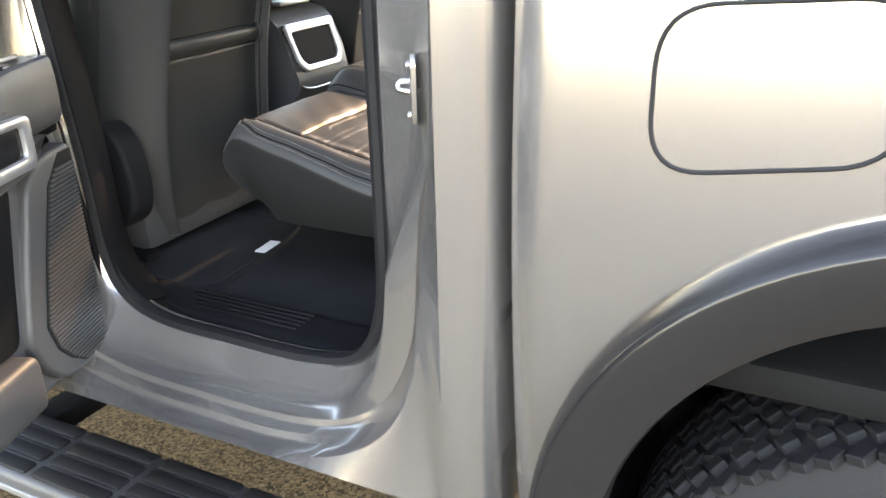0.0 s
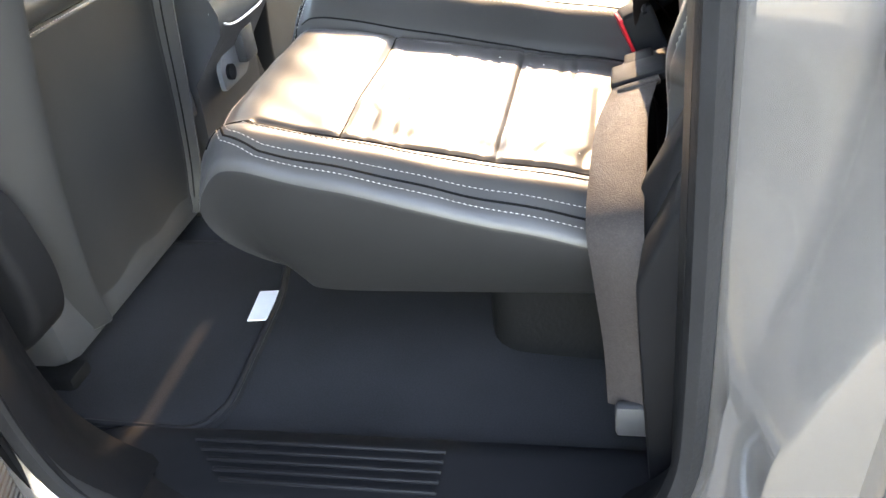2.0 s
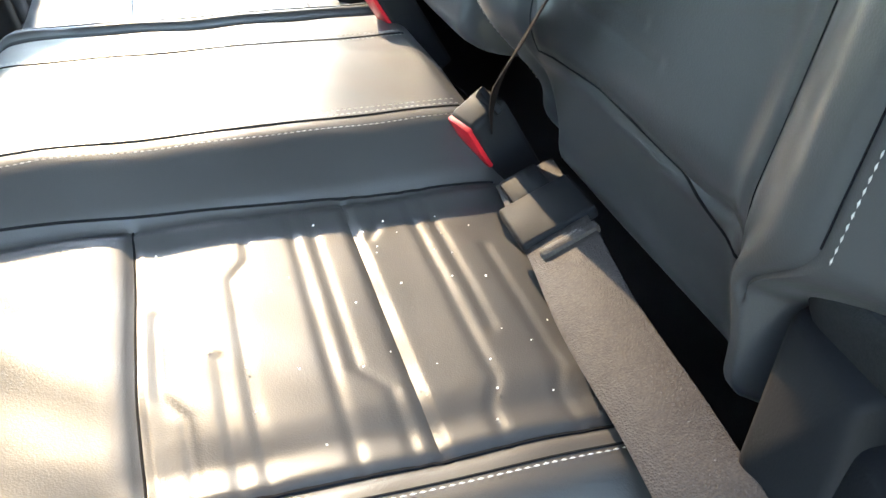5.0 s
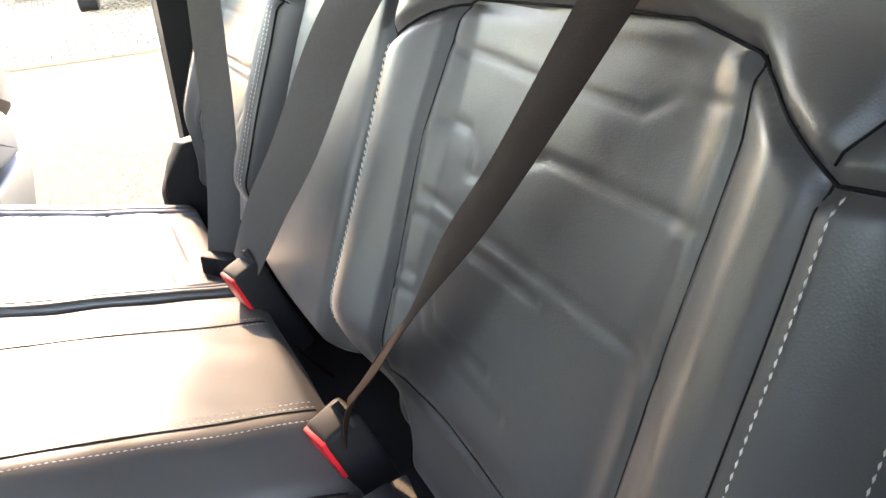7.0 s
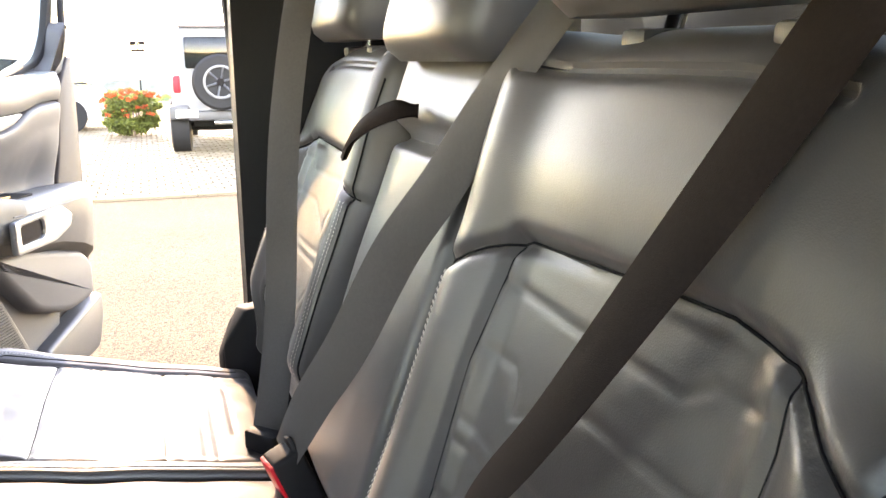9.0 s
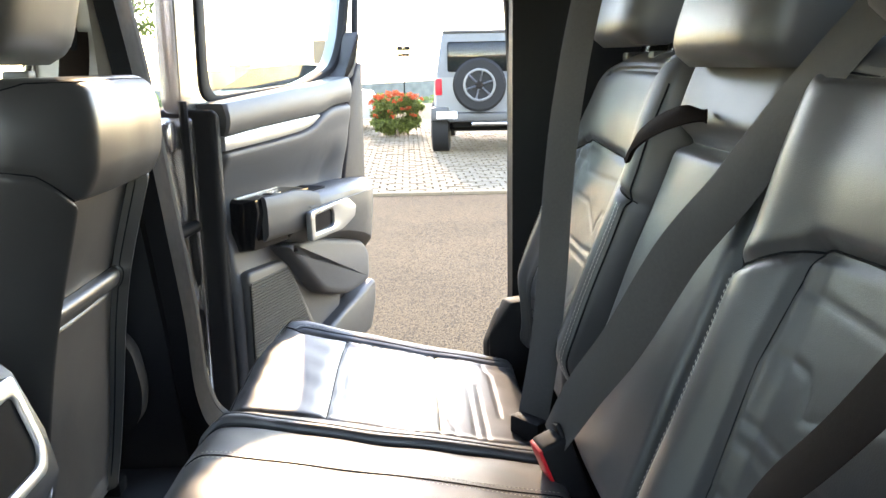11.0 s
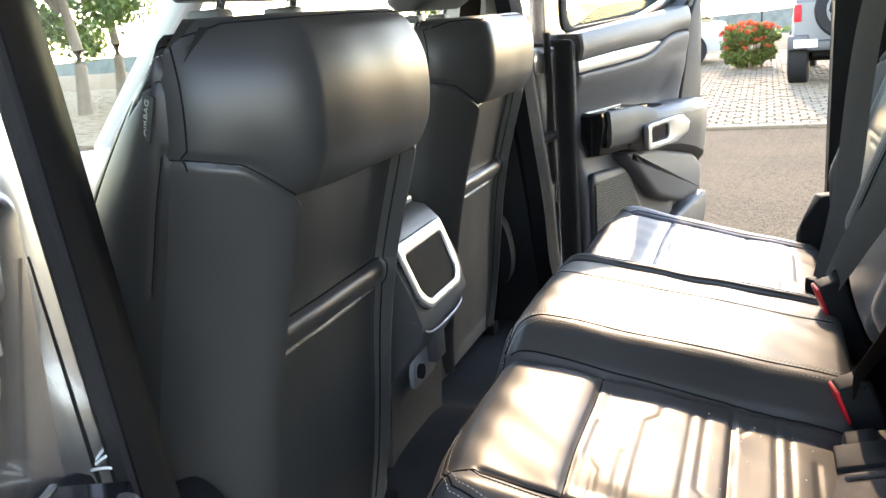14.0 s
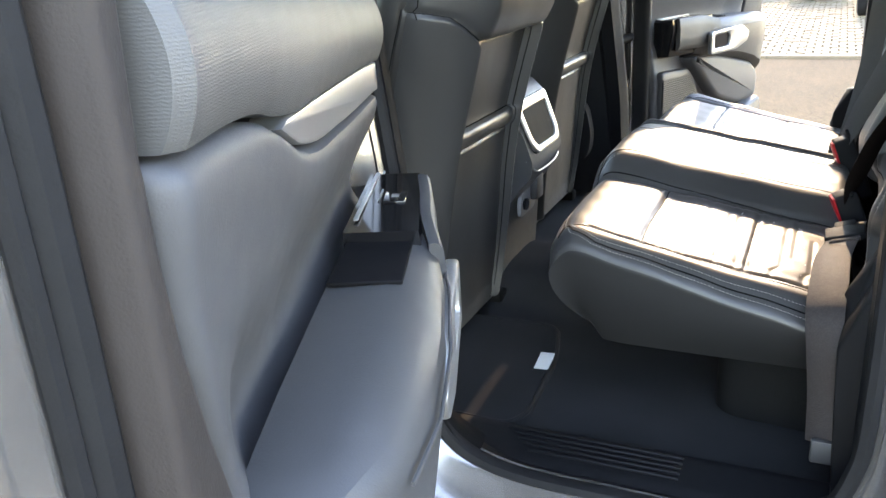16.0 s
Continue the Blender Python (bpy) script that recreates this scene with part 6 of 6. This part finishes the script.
def flower_bush(x, y, w, h, seed):
    rng = np.random.RandomState(seed)
    t = thing("flower_bush", "clipped green bush with red flowers at the paving's edge", "bush", (x, y, 0))
    for k in range(7):
        a, q = rng.uniform(0, 6.28), rng.uniform(0.1, 0.4) * w
        part("stem", tube([(x + math.cos(a) * q * 0.6, y + math.sin(a) * q * 0.6, 0), (x + math.cos(a) * q, y + math.sin(a) * q, h * 0.6)], lambda k: 0.022 - 0.012 * k, 6), BARK, t)
    bm = bmesh.new()
    for k in range(90):
        d = Vector(rng.normal(0, 1, 3)).normalized()
        d = Vector([math.copysign(abs(q) ** 0.6, q) for q in d]) * rng.uniform(0.55, 1.0)
        leaf_cloud(rng, (x + d.x * 0.38 * w, y + d.y * 0.34 * w, h * 0.47 + d.z * h * 0.38), (w * 0.13, w * 0.13, h * 0.12), 230, 0.030, bm, 0.5)
    f = part("foliage", bm, LEAF, t, smooth=False)
    f["kind"] = "stuff"
    bm = bmesh.new()
    for k in range(46):
        u = rng.uniform(-0.45, 0.42)
        top = h * (0.93 - 0.9 * u * u)
        leaf_cloud(rng, (x + u * w, y - (0.1 + 0.3 * rng.rand()) * w, top * (rng.uniform(0.92, 1.02) if k < 30 else rng.uniform(0.45, 0.85))), (w * 0.055, w * 0.055, h * 0.05), 34, 0.024, bm, 0.4)
    f = part("flowers", bm, BLOOM, t, "red flowers", smooth=False)
    f["kind"] = "stuff"


flower_bush(-0.68, 15.6, 1.2, 0.92, 5)


def tree(x, y, h, spread, seed, base=0.0):
    rng = np.random.RandomState(seed)
    t = thing("tree", "leafy green tree with an open, uneven crown", "tree", (x, y, base), "trees beyond the car park")
    top = Vector((x + rng.uniform(-0.3, 0.3), y, base + h * 0.55))
    part("trunk", tube(smooth_path([(x, y, base - 0.1), (x + 0.1, y, base + h * 0.25), top], 5), lambda k: 0.16 * (1 - 0.55 * k), 10), BARK, t)
    bm, leaves = bmesh.new(), bmesh.new()
    for k in range(11):
        a = rng.uniform(0, 2 * math.pi)
        end = top + Vector((math.cos(a) * spread * rng.uniform(0.4, 0.9), math.sin(a) * spread * rng.uniform(0.4, 0.9), h * rng.uniform(-0.22, 0.4)))
        tube(smooth_path([top - Vector((0, 0, h * 0.15)), (top + end) / 2 + Vector((0, 0, 0.2)), end], 4), lambda q: 0.06 * (1 - 0.8 * q), 6, bm=bm)
        for j in range(4):
            leaf_cloud(rng, end + Vector(rng.normal(0, 0.35, 3)) * spread * 0.5, (spread * 0.28, spread * 0.28, spread * 0.2), 170, 0.085, leaves, 0.3)
    part("limbs", bm, BARK, t)
    f = part("crown", leaves, LEAF_TREE, t, smooth=False)
    f["kind"] = "stuff"


for q in ((-13.5, 12.5, 5.2, 2.6, 11), (-16, 16.5, 5.5, 2.6, 12), (-10.5, 30, 7, 3, 13, -0.4), (-14, 7.5, 4.6, 2.4, 14), (-17, 3.0, 5.0, 2.6, 15)):
    tree(*q)


def parked_car(x, y, yaw, mat, label):
    t = thing("parked_car", label, "car", (x, y, 0))
    R = pose(x, y, 0, 0, 0, yaw)
    def P(name, bm, m, lab="", parent=None):
        bmesh.ops.transform(bm, matrix=R, verts=bm.verts)
        return part(name, bm, m, parent or t, lab)
    prof = [(-2.1, 0.45, 0.62), (-2.0, 0.72, 0.78), (-1.2, 0.90, 0.84), (0.0, 0.92, 0.86), (1.3, 0.92, 0.85), (2.0, 0.80, 0.80), (2.15, 0.5, 0.66)]
    P("body", loft([[Vector((a, s * w, z)) for s, z in ((-1, 0.28), (-1, zt * 0.75), (-0.92, zt), (0.92, zt), (1, zt * 0.75), (1, 0.28))] for a, zt, w in prof]), mat, "painted body")
    P("glasshouse", loft([[Vector((a, s * w, z)) for s, z in ((-1, 0.88), (-0.8, zt), (0.8, zt), (1, 0.88))] for a, zt, w in ((-1.15, 0.9, 0.74), (-0.45, 1.34, 0.74), (0.3, 1.40, 0.74), (1.0, 1.36, 0.74), (1.75, 0.92, 0.74))]), TINTED, "dark glass cabin")
    P("roof", loft([[Vector((a, y2, z + dz)) for y2, dz in ((-0.58, 0), (-0.4, 0.04), (0.4, 0.04), (0.58, 0), (0.4, -0.01), (-0.4, -0.01))] for a, z in ((-0.5, 1.34), (0.3, 1.41), (1.05, 1.36))]), mat, "painted roof")
    for a in (-1.35, 1.35):
        for s in (-1, 1):
            P("wheel", tube([(a, s * 0.62, 0.32), (a, s * 0.86, 0.32)], 0.32, 24), RUBBER, "black wheel")


parked_car(-3.2, 17.6, 2, PILLAR, "white saloon parked behind the bush")
parked_car(-1.2, -17.0, 12, PILLAR, "white saloon across the car park")
parked_car(5.0, -19.0, 10, UNDER, "dark saloon across the car park")


def building():
    t = thing("low_building", "low brown building beyond the car park", "building", (-6.72, 40, -1.0))
    part("wall", box(-8.65, -4.79, 40, 46, -1.2, 1.34, 0.03), BROWN, t)
    part("roof", box(-8.80, -4.69, 39.8, 46.2, 1.34, 1.49, 0.03), BROWN, t)
    part("tower", box(-4.86, -4.15, 40.0, 42, -1.2, 2.53, 0.03), BROWN, t)
    part("side_wing", box(-11.65, -9.85, 41, 46, -1.2, 1.19, 0.03), BROWN, t)


building()


def lamp_post(x, y):
    t = thing("lamp_post", "tall thin lamp post with two flood heads", "lamp post", (x, y, -0.3))
    part("pole", tube([(x, y, -0.5), (x, y, 2.2)], 0.03, 8), UNDER, t)
    part("arm", box(x - 0.35, x + 0.35, y - 0.04, y + 0.04, 2.0, 2.06, 0.01), UNDER, t)
    for s in (-0.18, 0.18):
        part("flood_head", box(x + s - 0.14, x + s + 0.14, y - 0.15, y + 0.15, 2.06, 2.2, 0.02), UNDER, t)
    part("sign", box(x - 0.3, x + 0.3, y - 0.03, y + 0.03, 1.72, 1.86, 0.01), UNDER, t)


lamp_post(-0.60, 40)


def hills():
    bm = bmesh.new()
    rng = np.random.RandomState(8)
    xs = np.linspace(-500, 500, 120)
    prev = None
    for x in xs:
        z = -9.5 + 1.6 * math.sin(x * 0.013 + 1) + 0.9 * math.sin(x * 0.041) + rng.uniform(-0.3, 0.3)
        cur = (bm.verts.new((x, 470, -40)), bm.verts.new((x, 480, z)), bm.verts.new((x, 640, -30)))
        if prev:
            bm.faces.new((prev[0], cur[0], cur[1], prev[1]))
            bm.faces.new((prev[1], cur[1], cur[2], prev[2]))
        prev = cur
    tagged(part("backdrop", bm, HILL), "low hazy hills on the skyline", "hills", kind="structure")
    bm = bmesh.new()
    for k in range(60):
        leaf_cloud(rng, (rng.uniform(-40, 40), rng.uniform(70, 90), -2.6 + rng.uniform(-0.5, 0.4)), (2.5, 1.5, 0.9), 60, 0.5, bm, 0.3)
    f = part("far_hedge", bm, LEAF_TREE, smooth=False)
    tagged(f, "far hedge and shrubs below the skyline", "hedge", kind="stuff")


hills()


def dry_land():
    bm = bmesh.new()
    prev = None
    for x in np.linspace(-300, 300, 80):
        z = 7 + 3 * math.sin(x * 0.02) + 1.2 * math.sin(x * 0.07 + 2)
        cur = (bm.verts.new((x, -110, -1)), bm.verts.new((x, -125, z * 0.6)), bm.verts.new((x, -170, z)), bm.verts.new((x, -240, -2)))
        if prev:
            for k in range(3):
                bm.faces.new((prev[k], cur[k], cur[k + 1], prev[k + 1]))
        prev = cur
    tagged(part("backdrop", bm, PAVER), "dry tan slope beyond the car park", "hills", kind="structure")


dry_land()
lamp_post(3.5, -26)
